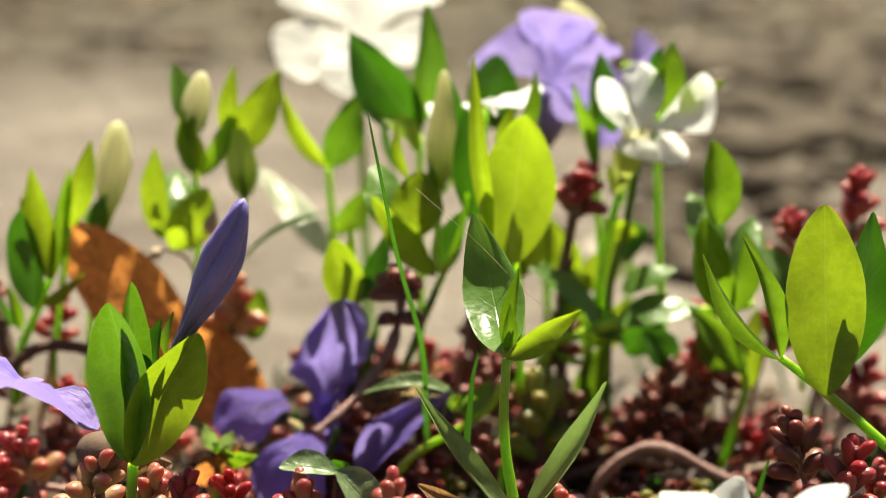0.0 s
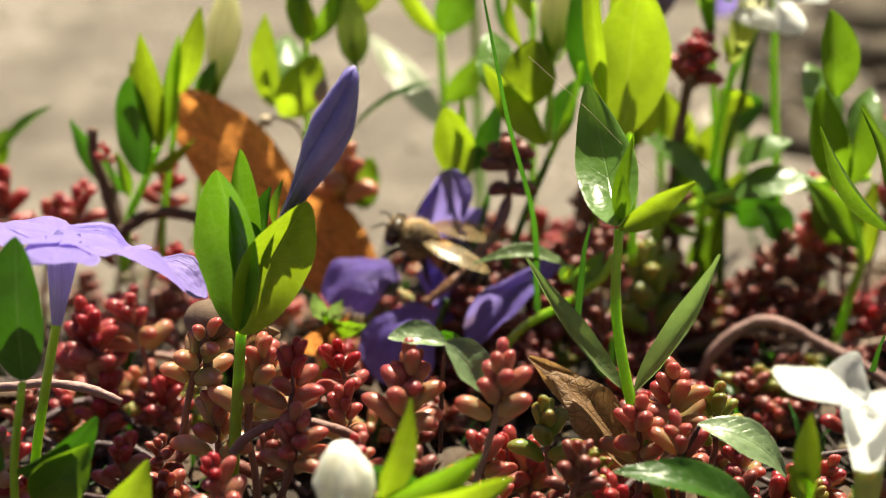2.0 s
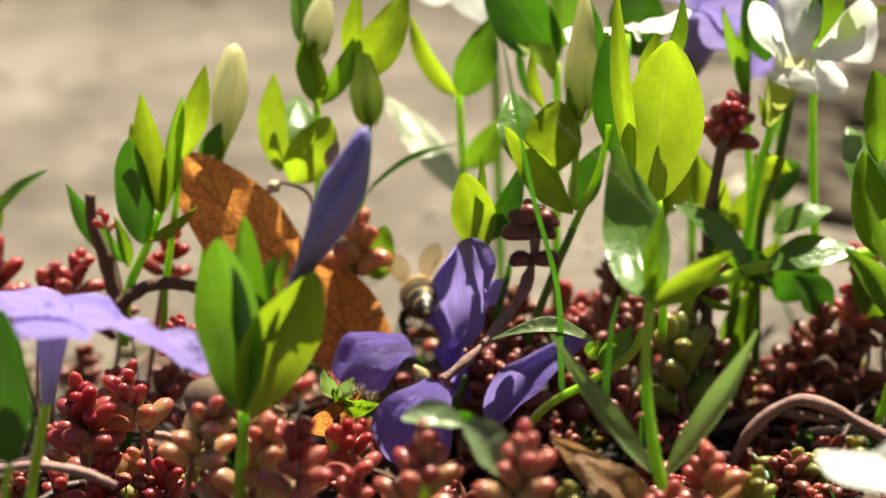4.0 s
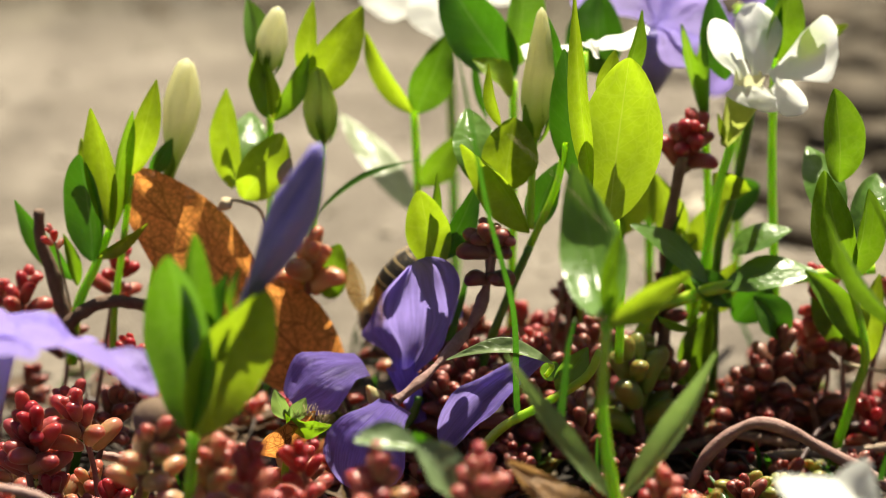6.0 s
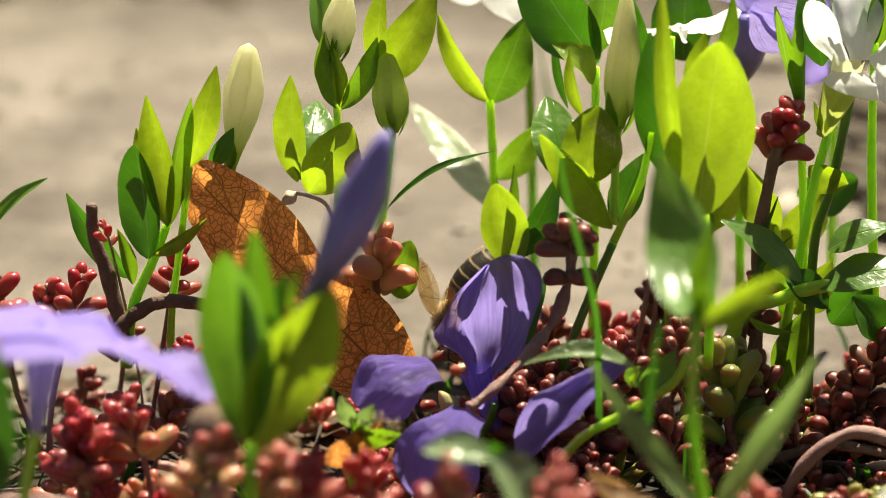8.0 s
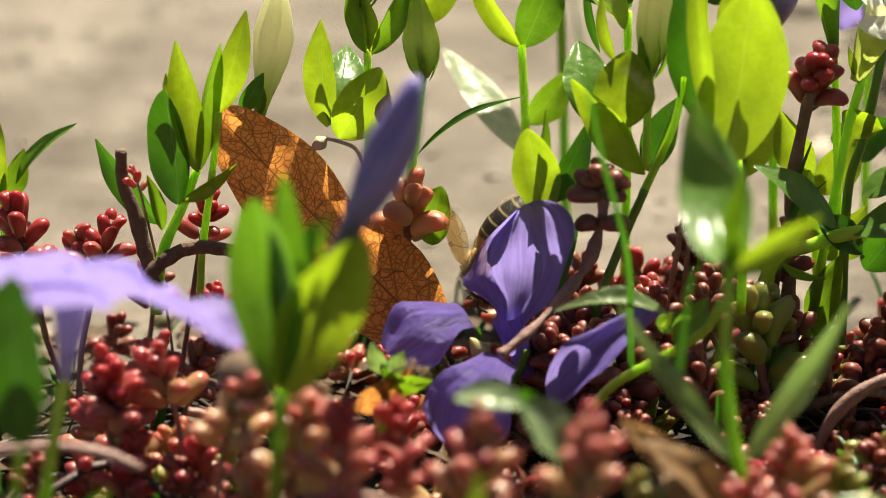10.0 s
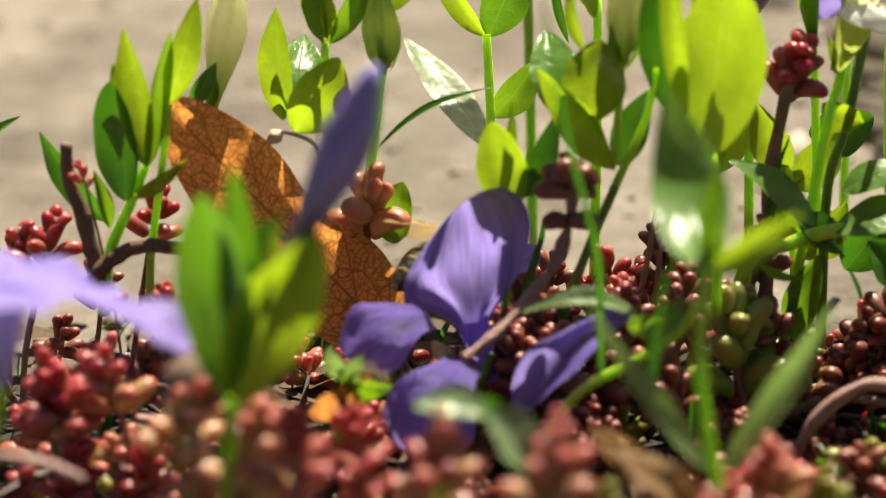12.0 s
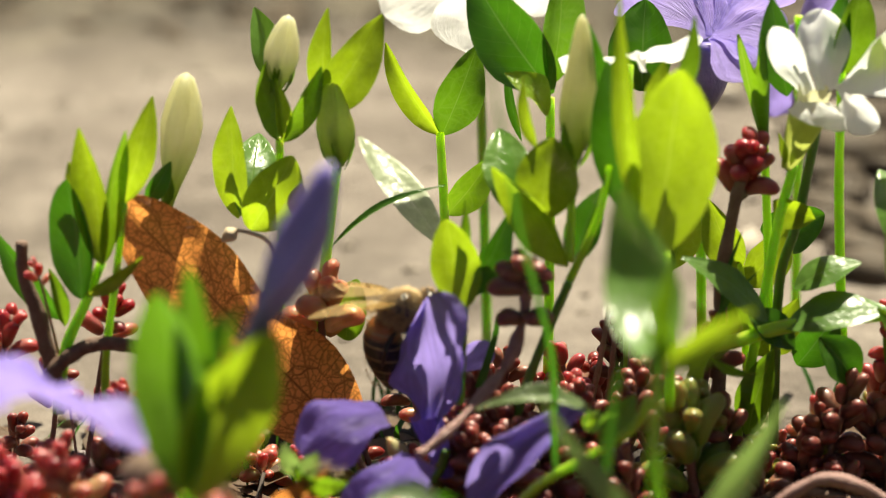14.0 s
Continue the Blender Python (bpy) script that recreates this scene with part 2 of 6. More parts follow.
BUD = solid_material("purple_bud", [(0.10, 0.08, 0.25), (0.18, 0.15, 0.40), (0.27, 0.23, 0.52)], 0.4, 260.0, 0.0005, flesh=0.5, depth=0.0015, reach=(0.7, 0.6, 1.0), foot=(0.13, 0.10, 0.18))
RED = solid_material("red_succulent", [(0.25, 0.03, 0.035), (0.39, 0.075, 0.065), (0.45, 0.19, 0.12)], 0.30, 350.0, 0.0002, 0.5, 0.7, depth=0.0022, tip=(0.34, 0.02, 0.045), glow=0.28)
PINK = solid_material("pink_succulent", [(0.29, 0.085, 0.085), (0.43, 0.19, 0.15), (0.48, 0.38, 0.19)], 0.30, 350.0, 0.0002, 0.5, 0.7, depth=0.0022, tip=(0.37, 0.045, 0.075), glow=0.28)
PEACH = solid_material("peach_succulent", [(0.42, 0.2, 0.14), (0.5, 0.36, 0.19), (0.44, 0.45, 0.17)], 0.30, 350.0, 0.0002, 0.5, 0.7, depth=0.0022, tip=(0.4, 0.07, 0.09), glow=0.28)
CREAMY = solid_material("cream_succulent", [(0.46, 0.33, 0.18), (0.54, 0.47, 0.24), (0.46, 0.5, 0.2)], 0.30, 350.0, 0.0002, 0.5, 0.7, depth=0.0022, tip=(0.48, 0.18, 0.14), glow=0.28)
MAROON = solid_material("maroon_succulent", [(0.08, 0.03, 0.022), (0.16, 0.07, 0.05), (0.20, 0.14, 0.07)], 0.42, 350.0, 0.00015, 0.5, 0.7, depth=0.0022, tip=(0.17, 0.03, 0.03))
CORAL = solid_material("coral_succulent", [(0.50, 0.24, 0.13), (0.56, 0.34, 0.17), (0.58, 0.45, 0.23)], 0.30, 350.0, 0.0002, 0.5, 0.7, depth=0.0022, tip=(0.48, 0.17, 0.12), glow=0.28)
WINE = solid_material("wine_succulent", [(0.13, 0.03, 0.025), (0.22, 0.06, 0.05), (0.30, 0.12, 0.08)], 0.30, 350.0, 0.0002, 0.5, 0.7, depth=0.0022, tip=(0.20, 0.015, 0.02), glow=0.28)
GREENISH = solid_material("green_succulent", [(0.18, 0.28, 0.05), (0.28, 0.42, 0.08), (0.34, 0.34, 0.10)], 0.30, 350.0, 0.0002, 0.5, 0.7, depth=0.0022, tip=(0.24, 0.20, 0.06), glow=0.28)
MOTTLED = solid_material("mottled_stem", [(0.16, 0.075, 0.07), (0.34, 0.19, 0.17), (0.52, 0.38, 0.33)], 0.5, 1100.0, 0.0008)
DUSKY_LEAF = solid_material("dusky_succulent", [(0.16, 0.07, 0.06), (0.22, 0.11, 0.09), (0.24, 0.18, 0.10)], 0.30, 350.0, 0.0002, 0.5, 0.7, depth=0.0022, tip=(0.22, 0.05, 0.06), glow=0.28)
RUNNER = solid_material("pink_runner", [(0.12, 0.05, 0.042), (0.25, 0.12, 0.10), (0.38, 0.24, 0.20)], 0.55, 500.0, 0.0005)
DRY = solid_material("dark_dry_stem", [(0.018, 0.010, 0.007), (0.04, 0.023, 0.015), (0.075, 0.048, 0.03)], 0.8, 600.0, 0.0003)
DUSKY = solid_material("dusky_stem", [(0.025, 0.012, 0.014), (0.055, 0.027, 0.03), (0.11, 0.06, 0.062)], 0.5, 700.0, 0.0003)
BARK = solid_material("brown_twig", [(0.08, 0.042, 0.028), (0.20, 0.12, 0.085), (0.38, 0.29, 0.22)], 0.75, 600.0, 0.0008)
STRAW = solid_material("dry_straw", [(0.30, 0.20, 0.10), (0.48, 0.36, 0.22), (0.56, 0.46, 0.32)], 0.7, 500.0, 0.0002)
PEBBLE = solid_material("pebble", [(0.16, 0.13, 0.10), (0.28, 0.235, 0.19), (0.38, 0.33, 0.28)], 0.8, 300.0, 0.0003)
LITTER = solid_material("brown_litter", [(0.03, 0.021, 0.013), (0.09, 0.062, 0.036), (0.19, 0.145, 0.085)], 0.8, 300.0, 0.0003)


FAR_LITTER = 0.190                      # from here on dry leaves cover the sand


def ground_material():
    m, nodes, links, bsdf = material("sandy_ground")
    where = nodes.new("ShaderNodeNewGeometry").outputs["Position"]
    sep = nodes.new("ShaderNodeSeparateXYZ")
    links.new(where, sep.inputs[0])
    big, mid, fine = (noise_node(nodes, links, s, 5.0, 0.65, where) for s in (14.0, 70.0, 900.0))
    f = math_node(nodes, links, "ADD", math_node(nodes, links, "MULTIPLY", big, 0.5), math_node(nodes, links, "MULTIPLY", mid, 0.5))
    sand = ramp(nodes, links, f, [(0.38, (0.098, 0.076, 0.060)), (0.5, (0.186, 0.152, 0.126)), (0.62, (0.29, 0.246, 0.21))])
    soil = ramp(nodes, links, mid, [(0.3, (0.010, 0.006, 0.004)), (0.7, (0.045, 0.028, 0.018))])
    # brown earth under the plants, its colour darkened for their shade; litter in drifts behind it and far off
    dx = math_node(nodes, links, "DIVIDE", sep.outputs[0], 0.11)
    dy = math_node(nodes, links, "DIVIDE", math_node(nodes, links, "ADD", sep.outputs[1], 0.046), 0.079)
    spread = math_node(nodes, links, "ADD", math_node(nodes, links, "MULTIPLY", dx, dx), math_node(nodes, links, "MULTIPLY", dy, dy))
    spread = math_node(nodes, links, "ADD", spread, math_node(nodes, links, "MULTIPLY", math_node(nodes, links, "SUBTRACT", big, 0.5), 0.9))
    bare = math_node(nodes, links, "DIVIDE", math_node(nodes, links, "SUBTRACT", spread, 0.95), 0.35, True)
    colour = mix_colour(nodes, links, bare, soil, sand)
    wide = noise_node(nodes, links, 2.2, 4.0, 0.6, where)
    drift = math_node(nodes, links, "ADD", math_node(nodes, links, "MULTIPLY", sep.outputs[0], 0.9), math_node(nodes, links, "ADD", sep.outputs[1], math_node(nodes, links, "MULTIPLY", math_node(nodes, links, "SUBTRACT", big, 0.5), 0.05)))
    near_drift = math_node(nodes, links, "DIVIDE", math_node(nodes, links, "SUBTRACT", drift, 0.20), 0.04, True)
    far = math_node(nodes, links, "MULTIPLY", near_drift, math_node(nodes, links, "DIVIDE", math_node(nodes, links, "SUBTRACT", wide, 0.36), 0.05, True))
    brown = ramp(nodes, links, f, [(0.35, (0.024, 0.018, 0.011)), (0.5, (0.070, 0.054, 0.034)), (0.65, (0.16, 0.135, 0.085))])
    # the litter lies in a patch round the bed and thins out beyond it
    reach = nodes.new("ShaderNodeVectorMath")
    reach.operation = "LENGTH"
    links.new(where, reach.inputs[0])
    thin = math_node(nodes, links, "DIVIDE", math_node(nodes, links, "ADD", math_node(nodes, links, "SUBTRACT", reach.outputs["Value"], 0.55), math_node(nodes, links, "MULTIPLY", math_node(nodes, links, "SUBTRACT", wide, 0.5), 0.9)), 0.35, True)
    stay = math_node(nodes, links, "SUBTRACT", 1.0, thin, True)
    far = math_node(nodes, links, "MULTIPLY", far, stay)
    colour = mix_colour(nodes, links, far, colour, brown)
    away = math_node(nodes, links, "ADD", sep.outputs[1], math_node(nodes, links, "MULTIPLY", math_node(nodes, links, "SUBTRACT", big, 0.5), 0.12))
    colour = mix_colour(nodes, links, math_node(nodes, links, "MULTIPLY", math_node(nodes, links, "DIVIDE", math_node(nodes, links, "SUBTRACT", away, FAR_LITTER), 0.05, True), math_node(nodes, links, "MULTIPLY", stay, 0.9)), colour, brown)
    speck = ramp(nodes, links, fine, [(0.3, (0.55, 0.55, 0.55)), (0.7, (1.0, 1.0, 1.0))])
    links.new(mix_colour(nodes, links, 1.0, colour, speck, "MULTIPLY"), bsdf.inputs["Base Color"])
    bsdf.inputs["Roughness"].default_value = 0.9
    bump(nodes, links, bsdf, math_node(nodes, links, "ADD", mid, fine), 0.6, 0.0012)
    return m


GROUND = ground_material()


# ---- builders: all places in centimetres ----
def V(p):
    return Vector(p)


def thing(name, base, label, category, group=""):
    ob = new(name)
    ob.empty_display_size = 0.005
    ob.location = V(base) * CM
    return tagged(ob, label, category, group)


def root_of(ob):
    while ob.parent:
        ob = ob.parent
    return ob


def part(name, bm, mat, parent, label=""):
    """Links a bmesh, built in centimetres of the place, as one mesh under its thing."""
    base = root_of(parent).location
    for v in bm.verts:
        v.co = v.co * CM - base
    for f in bm.faces:
        f.smooth = True
    me = bpy.data.meshes.new(name)
    bm.to_mesh(me)
    bm.free()
    me.materials.append(mat)
    ob = new(name, me)
    ob.parent = parent
    return tagged(ob, label)


def profile(shape, u):
    if shape == "leaf":
        w = math.sin(math.pi * u ** 0.88) ** 0.80 * (1 - 0.06 * u)
        nub = 0.20 * math.sqrt(max(0.0, 1 - ((u - 0.90) / 0.10) ** 2)) if u > 0.90 else 0.0
        return max(0.08 * (1 - u), w, nub)
    if shape == "round":
        return max(0.08 * (1 - u), math.sin(math.pi * u ** 0.95) ** 0.62)
    if shape == "lance":
        nub = 0.20 * math.sqrt(max(0.0, 1 - ((u - 0.92) / 0.08) ** 2)) if u > 0.92 else 0.0
        return max(0.10 * (1 - u), math.sin(math.pi * u ** 0.78) ** 0.95, nub)
    if shape == "banner":                           # a broad petal with a wide claw
        s = min(1.0, u / 0.7)
        w = 0.40 + 0.60 * s * s * (3 - 2 * s)
        return w * (math.sqrt(max(0.0, 1 - ((u - 0.55) / 0.45) ** 2)) * 0.9 + 0.1 * (1 - (u - 0.55) / 0.45) if u > 0.55 else 1.0)
    if shape == "fan":
        s = min(1.0, u / 0.6)
        return (0.62 + 0.38 * s) * (math.sqrt(max(0.0, 1 - ((u - 0.6) / 0.4) ** 2)) * 0.85 + 0.15 * (1 - (u - 0.6) / 0.4) if u > 0.6 else 1.0)
    if shape == "oblong":                           # parallel sides, rounded at both ends
        return max(0.0, 1 - abs(2 * u - 1) ** 3.4) ** 0.5 * (0.92 + 0.12 * math.sin(5 * u))
    if shape == "vane":                             # a petal cut off obliquely at its end
        s = min(1.0, u / 0.82)
        w = 0.26 + 0.74 * s * s * (3 - 2 * s)
        return w * (1 - 0.62 * ((u - 0.82) / 0.18) ** 2 if u > 0.82 else 1.0)
    if shape == "blade":
        return (1 - u) ** 0.6
    if shape == "spoon":                            # a broad petal on a slim claw
        s = min(1.0, u / 0.54)
        w = 0.15 + 0.85 * s * s * (3 - 2 * s)
        return w * (math.sqrt(max(0.0, 1 - ((u - 0.60) / 0.40) ** 2)) * 0.86 + 0.14 * (1 - (u - 0.60) / 0.40) if u > 0.60 else 1.0)
    s = min(1.0, u / 0.72)                          # petal: narrow at its claw, blunt at its end
    w = 0.16 + 0.84 * s * s * (3 - 2 * s)
    return w * (math.sqrt(max(0.0, 1 - ((u - 0.8) / 0.2) ** 2)) * 0.8 + 0.2 * (1 - (u - 0.8) / 0.2) if u > 0.8 else 1.0)


def sheet(base, tip, width, turn=0.0, bend=0.08, fold=0.22, curl=0.0, shape="leaf", wave=0.09, twist=0.0, skew=0.0, seed=0, nu=16, nv=8, waist=0.0, pleat=0.0):
    """A curved blade from base to tip. turn: degrees round its length away from facing -y; bend: bulge towards its face;
    fold: how far its edges stand up; curl: how far its tip falls back from its face; waist: how far one edge is drawn in half-way."""
    base, tip = V(base), V(tip)
    d = tip - base
    length = d.length
    d.normalize()
    side = d.cross(V((0, -0.95, 0.31)))
    if side.length < 0.2:
        side = d.cross(V((0, -0.3, 0.95)))
    side.normalize()
    face = side.cross(d)
    bm = bmesh.new()
    uv = bm.loops.layers.uv.new("UVMap")
    grid, at = [], {}
    for i in range(nu + 1):
        u = 0.5 - 0.5 * math.cos(math.pi * i / nu) if shape in ("round", "oblong", "spoon", "banner", "leaf", "lance", "fan") else i / nu
        a = radians(turn + twist * (u - 0.5))
        s, n = side * math.cos(a) + face * math.sin(a), face * math.cos(a) - side * math.sin(a)
        w = 0.5 * width * profile(shape, u)
        mid = base + d * length * u + n * length * (bend * math.sin(math.pi * u) - curl * u * u)
        row = []
        for j in range(nv + 1):
            v = 2 * j / nv - 1
            ripple = noise.noise(V((u * 3.1 + seed * 7.3, v * 1.7, seed * 3.7))) * wave * width
            ripple += pleat * width * noise.noise(V((u * 2.2 + seed, v * 4.5 + u * 1.5, seed * 1.3 + 5)))
            edge = 1 + 0.5 * wave * noise.noise(V((u * 5.0 + seed, 3.0 if v > 0 else 8.0, seed)))
            if v * waist > 0:
                edge *= 1 - abs(waist) * math.exp(-((u - 0.46) / 0.15) ** 2)
            p = mid + s * w * v * edge * (1 - 0.25 * fold * abs(v)) + n * (fold * w * abs(v) ** 1.4 + ripple * min(1.0, 3 * u) * min(1.0, 4 * w / width) * (0.3 + abs(v)))
            p += d * skew * w * v * u
            vert = bm.verts.new(p)
            at[vert] = (u, 0.5 + 0.5 * v)
            row.append(vert)
        grid.append(row)
    for i in range(nu):
        for j in range(nv):
            f = bm.faces.new((grid[i][j], grid[i][j + 1], grid[i + 1][j + 1], grid[i + 1][j]))
            for loop in f.loops:
                loop[uv].uv = at[loop.vert]
    return bm


def smooth_line(points, steps=6):
    pts = [V(p) for p in points]
    pts = [2 * pts[0] - pts[1]] + pts + [2 * pts[-1] - pts[-2]]
    out = []
    for i in range(1, len(pts) - 2):
        a, b, c, e = pts[i - 1:i + 3]
        for k in range(steps):
            t = k / steps
            out.append(0.5 * ((2 * b) + (c - a) * t + (2 * a - 5 * b + 4 * c - e) * t * t + (3 * b - a - 3 * c + e) * t ** 3))
    out.append(pts[-2])
    return out


def tube(points, r0, r1, sides=8, knots=0.0, seed=0, steps=6):
    """A round stem through the points, thinning from r0 to r1, with swollen knots where asked."""
    line = smooth_line(points, steps)
    bm = bmesh.new()
    rings, up = [], None
    for i, p in enumerate(line):
        d = (line[min(i + 1, len(line) - 1)] - line[max(i - 1, 0)]).normalized()
        up = (up - d * up.dot(d)).normalized() if up else d.orthogonal().normalized()
        side = d.cross(up)
        u = i / (len(line) - 1)
        r = (r0 + (r1 - r0) * u) * (1 + knots * noise.noise(V((u * 14, seed, 0.5))))
        rings.append([bm.verts.new(p + (up * math.cos(k * math.tau / sides) + side * math.sin(k * math.tau / sides)) * r *
                                   (1 + knots * 0.4 * noise.noise(V((u * 20, k * 1.3, seed))))) for k in range(sides)])
    for a, b in zip(rings, rings[1:]):
        for k in range(sides):
            bm.faces.new((a[k], a[(k + 1) % sides], b[(k + 1) % sides], b[k]))
    bm.faces.new(rings[0][::-1])
    bm.faces.new(rings[-1])
    return bm


def spindle(base, tip, width, peak=0.42, ridges=5, depth=0.07, twist=1.5, blunt=0.12, bend=0.0, sides=20, steps=18, neck=1.0):
    """A furled bud: a twisted, ridged spindle."""
    base, tip = V(base), V(tip)
    d = tip - base
    length = d.length
    d.normalize()
    side = d.cross(V((0, -1, 0.2))).normalized()
    face = side.cross(d)
    bm = bmesh.new()
    rings = []
    for i in range(steps + 1):
        u = i / steps
        s = u / peak if u < peak else (1 - u) / (1 - peak)
        if u < peak:
            r = 0.5 * width * (blunt + (1 - blunt) * math.sin(0.5 * math.pi * s) ** neck)
        else:
            r = 0.5 * width * (1 - (1 - blunt) * ((u - peak) / (1 - peak)) ** 1.5)
        if u > 0.94:
            r *= math.sqrt(max(0.02, 1 - ((u - 0.94) / 0.06) ** 2))
        mid = base + d * length * u + side * bend * length * math.sin(math.pi * u)
        rings.append([bm.verts.new(mid + (side * math.cos(a) + face * math.sin(a)) * r * (1 - depth + depth * 1.4 * abs(math.sin(0.5 * (ridges * a + twist * math.tau * u))) ** 0.6 + 0.05 * noise.noise(V((u * 9, math.cos(a) * 2, math.sin(a) * 2 + base.x)))))
                      for a in (k * math.tau / sides for k in range(sides))])
    for a, b in zip(rings, rings[1:]):
        for k in range(sides):
            bm.faces.new((a[k], a[(k + 1) % sides], b[(k + 1) % sides], b[k]))
    bm.faces.new(rings[0][::-1])
    bm.faces.new(rings[-1])
    return bm


def ball(centre, radii, sides=20, rings=12, rough=0.0, seed=0.0):
    bm = bmesh.new()
    bmesh.ops.create_uvsphere(bm, u_segments=sides, v_segments=rings, radius=1.0)
    for v in bm.verts:
        k = 1 + rough * noise.noise(v.co * 3 + V((seed, 0, 0)))
        v.co = V((v.co.x * radii[0] * k + centre[0], v.co.y * radii[1] * k + centre[1], v.co.z * radii[2] * k + centre[2]))
    return bm


def cup(base, tip, r0, r1, lobes=5, lobe=0.12, flare=1.6, sides=30, steps=10):
    """An open funnel from base to its lobed rim."""
    base, tip = V(base), V(tip)
    d = tip - base
    length = d.length
    d.normalize()
    side = d.orthogonal().normalized()
    other = d.cross(side)
    bm = bmesh.new()
    uv = bm.loops.layers.uv.new("UVMap")
    rings = []
    for i in range(steps + 1):
        u = i / steps
        rr = r0 + (r1 - r0) * (1 - (1 - u) ** flare)
        ring = []
        for k in range(sides):
            a = k * math.tau / sides
            w = math.cos(lobes * a)
            at = base + d * length * (u + lobe * w * u ** 3) + (side * math.cos(a) + other * math.sin(a)) * rr * (1 + 0.07 * w * u)
            ring.append(bm.verts.new(at))
        rings.append(ring)
    for i, (a, b) in enumerate(zip(rings, rings[1:])):
        for k in range(sides):
            f = bm.faces.new((a[k], a[(k + 1) % sides], b[(k + 1) % sides], b[k]))
            for loop, c in zip(f.loops, ((i, k), (i, k + 1), (i + 1, k + 1), (i + 1, k))):
                loop[uv].uv = (c[0] / steps, c[1] / sides)
    return bm


def leaf(plant, base, tip, width, mat=None, label="", **kw):
    kw.setdefault("seed", round(abs(base[0]) * 31 + abs(tip[2]) * 17 + width * 11, 2))
    kw["fold"] = kw.get("fold", 0.24) * 1.8
    return part("leaf", sheet(base, tip, width, **kw), mat or LEAF, plant, label)


def stem(plant, points, r0=0.055, r1=0.04, mat=None, knots=0.06):
    return part("stem", tube(points, r0 * 0.85, r1 * 0.85, 10, knots * 1.5, points[0][0]), mat or STEM, plant)


def bud(plant, base, tip, width, mat, label, bend=0.0, twist=0.35, sepals=4, peak=0.42, depth=0.20, ridges=5, blunt=0.30, neck=1.0):
    ob = part("bud", spindle(base, tip, width, bend=bend, twist=twist, peak=peak, depth=depth, ridges=ridges, blunt=blunt, sides=40, steps=30, neck=neck), mat, plant, label)
    base, tip = V(base), V(tip)
    d = (tip - base).normalized()
    for k in range(sepals):
        a = k * math.tau / sepals + 0.5
        side = d.orthogonal().normalized()
        out = side * math.cos(a) + d.cross(side) * math.sin(a)
        lo = base - d * 0.05 + out * width * 0.12
        part("sepal", sheet(lo, lo + d * width * 1.35 + out * width * 0.34, width * 0.40, turn=90 * math.sin(a), shape="lance", nu=8, nv=4), LEAF, ob)
    return ob


def plant_thing(base, label, name="periwinkle_shoot", category="plant"):
    return thing(name, base, label, category, "periwinkle shoots")


# ---- ground ----
def ground():
    near = [i * 0.5 for i in range(-24, 25)]
    out = [14, 17, 21, 27, 36, 50, 80, 150, 400, 1500, 8000, 40000]
    xs = [-v for v in out[::-1]] + near + out
    ys = [-v for v in out[::-1]] + [i * 0.5 for i in range(-24, 81)] + [44, 50, 60, 80, 150, 400, 1500, 8000, 40000]
    bm = bmesh.new()
    rows = []
    for y in ys:
        rows.append([])
        for x in xs:
            z = 0.0
            if abs(x) < 60 and abs(y) < 60:
                z = 0.28 * noise.noise(V((x * 0.16, y * 0.16, 3.0))) + 0.12 * noise.noise(V((x * 0.7, y * 0.7, 8.0))) - 0.12
            rows[-1].append(bm.verts.new((x * CM, y * CM, z * CM)))
    for a, b in zip(rows, rows[1:]):
        for i in range(len(xs) - 1):
            bm.faces.new((a[i], a[i + 1], b[i + 1], b[i])).smooth = True
    me = bpy.data.meshes.new("ground")
    bm.to_mesh(me)
    bm.free()
    me.materials.append(GROUND)
    return tagged(new("ground", me), "pale sandy bare soil with earth painted shade-dark under the plants", "ground", kind="structure")


def height(x, y):
    return 0.28 * noise.noise(V((x * 0.16, y * 0.16, 3.0))) + 0.12 * noise.noise(V((x * 0.7, y * 0.7, 8.0))) - 0.12


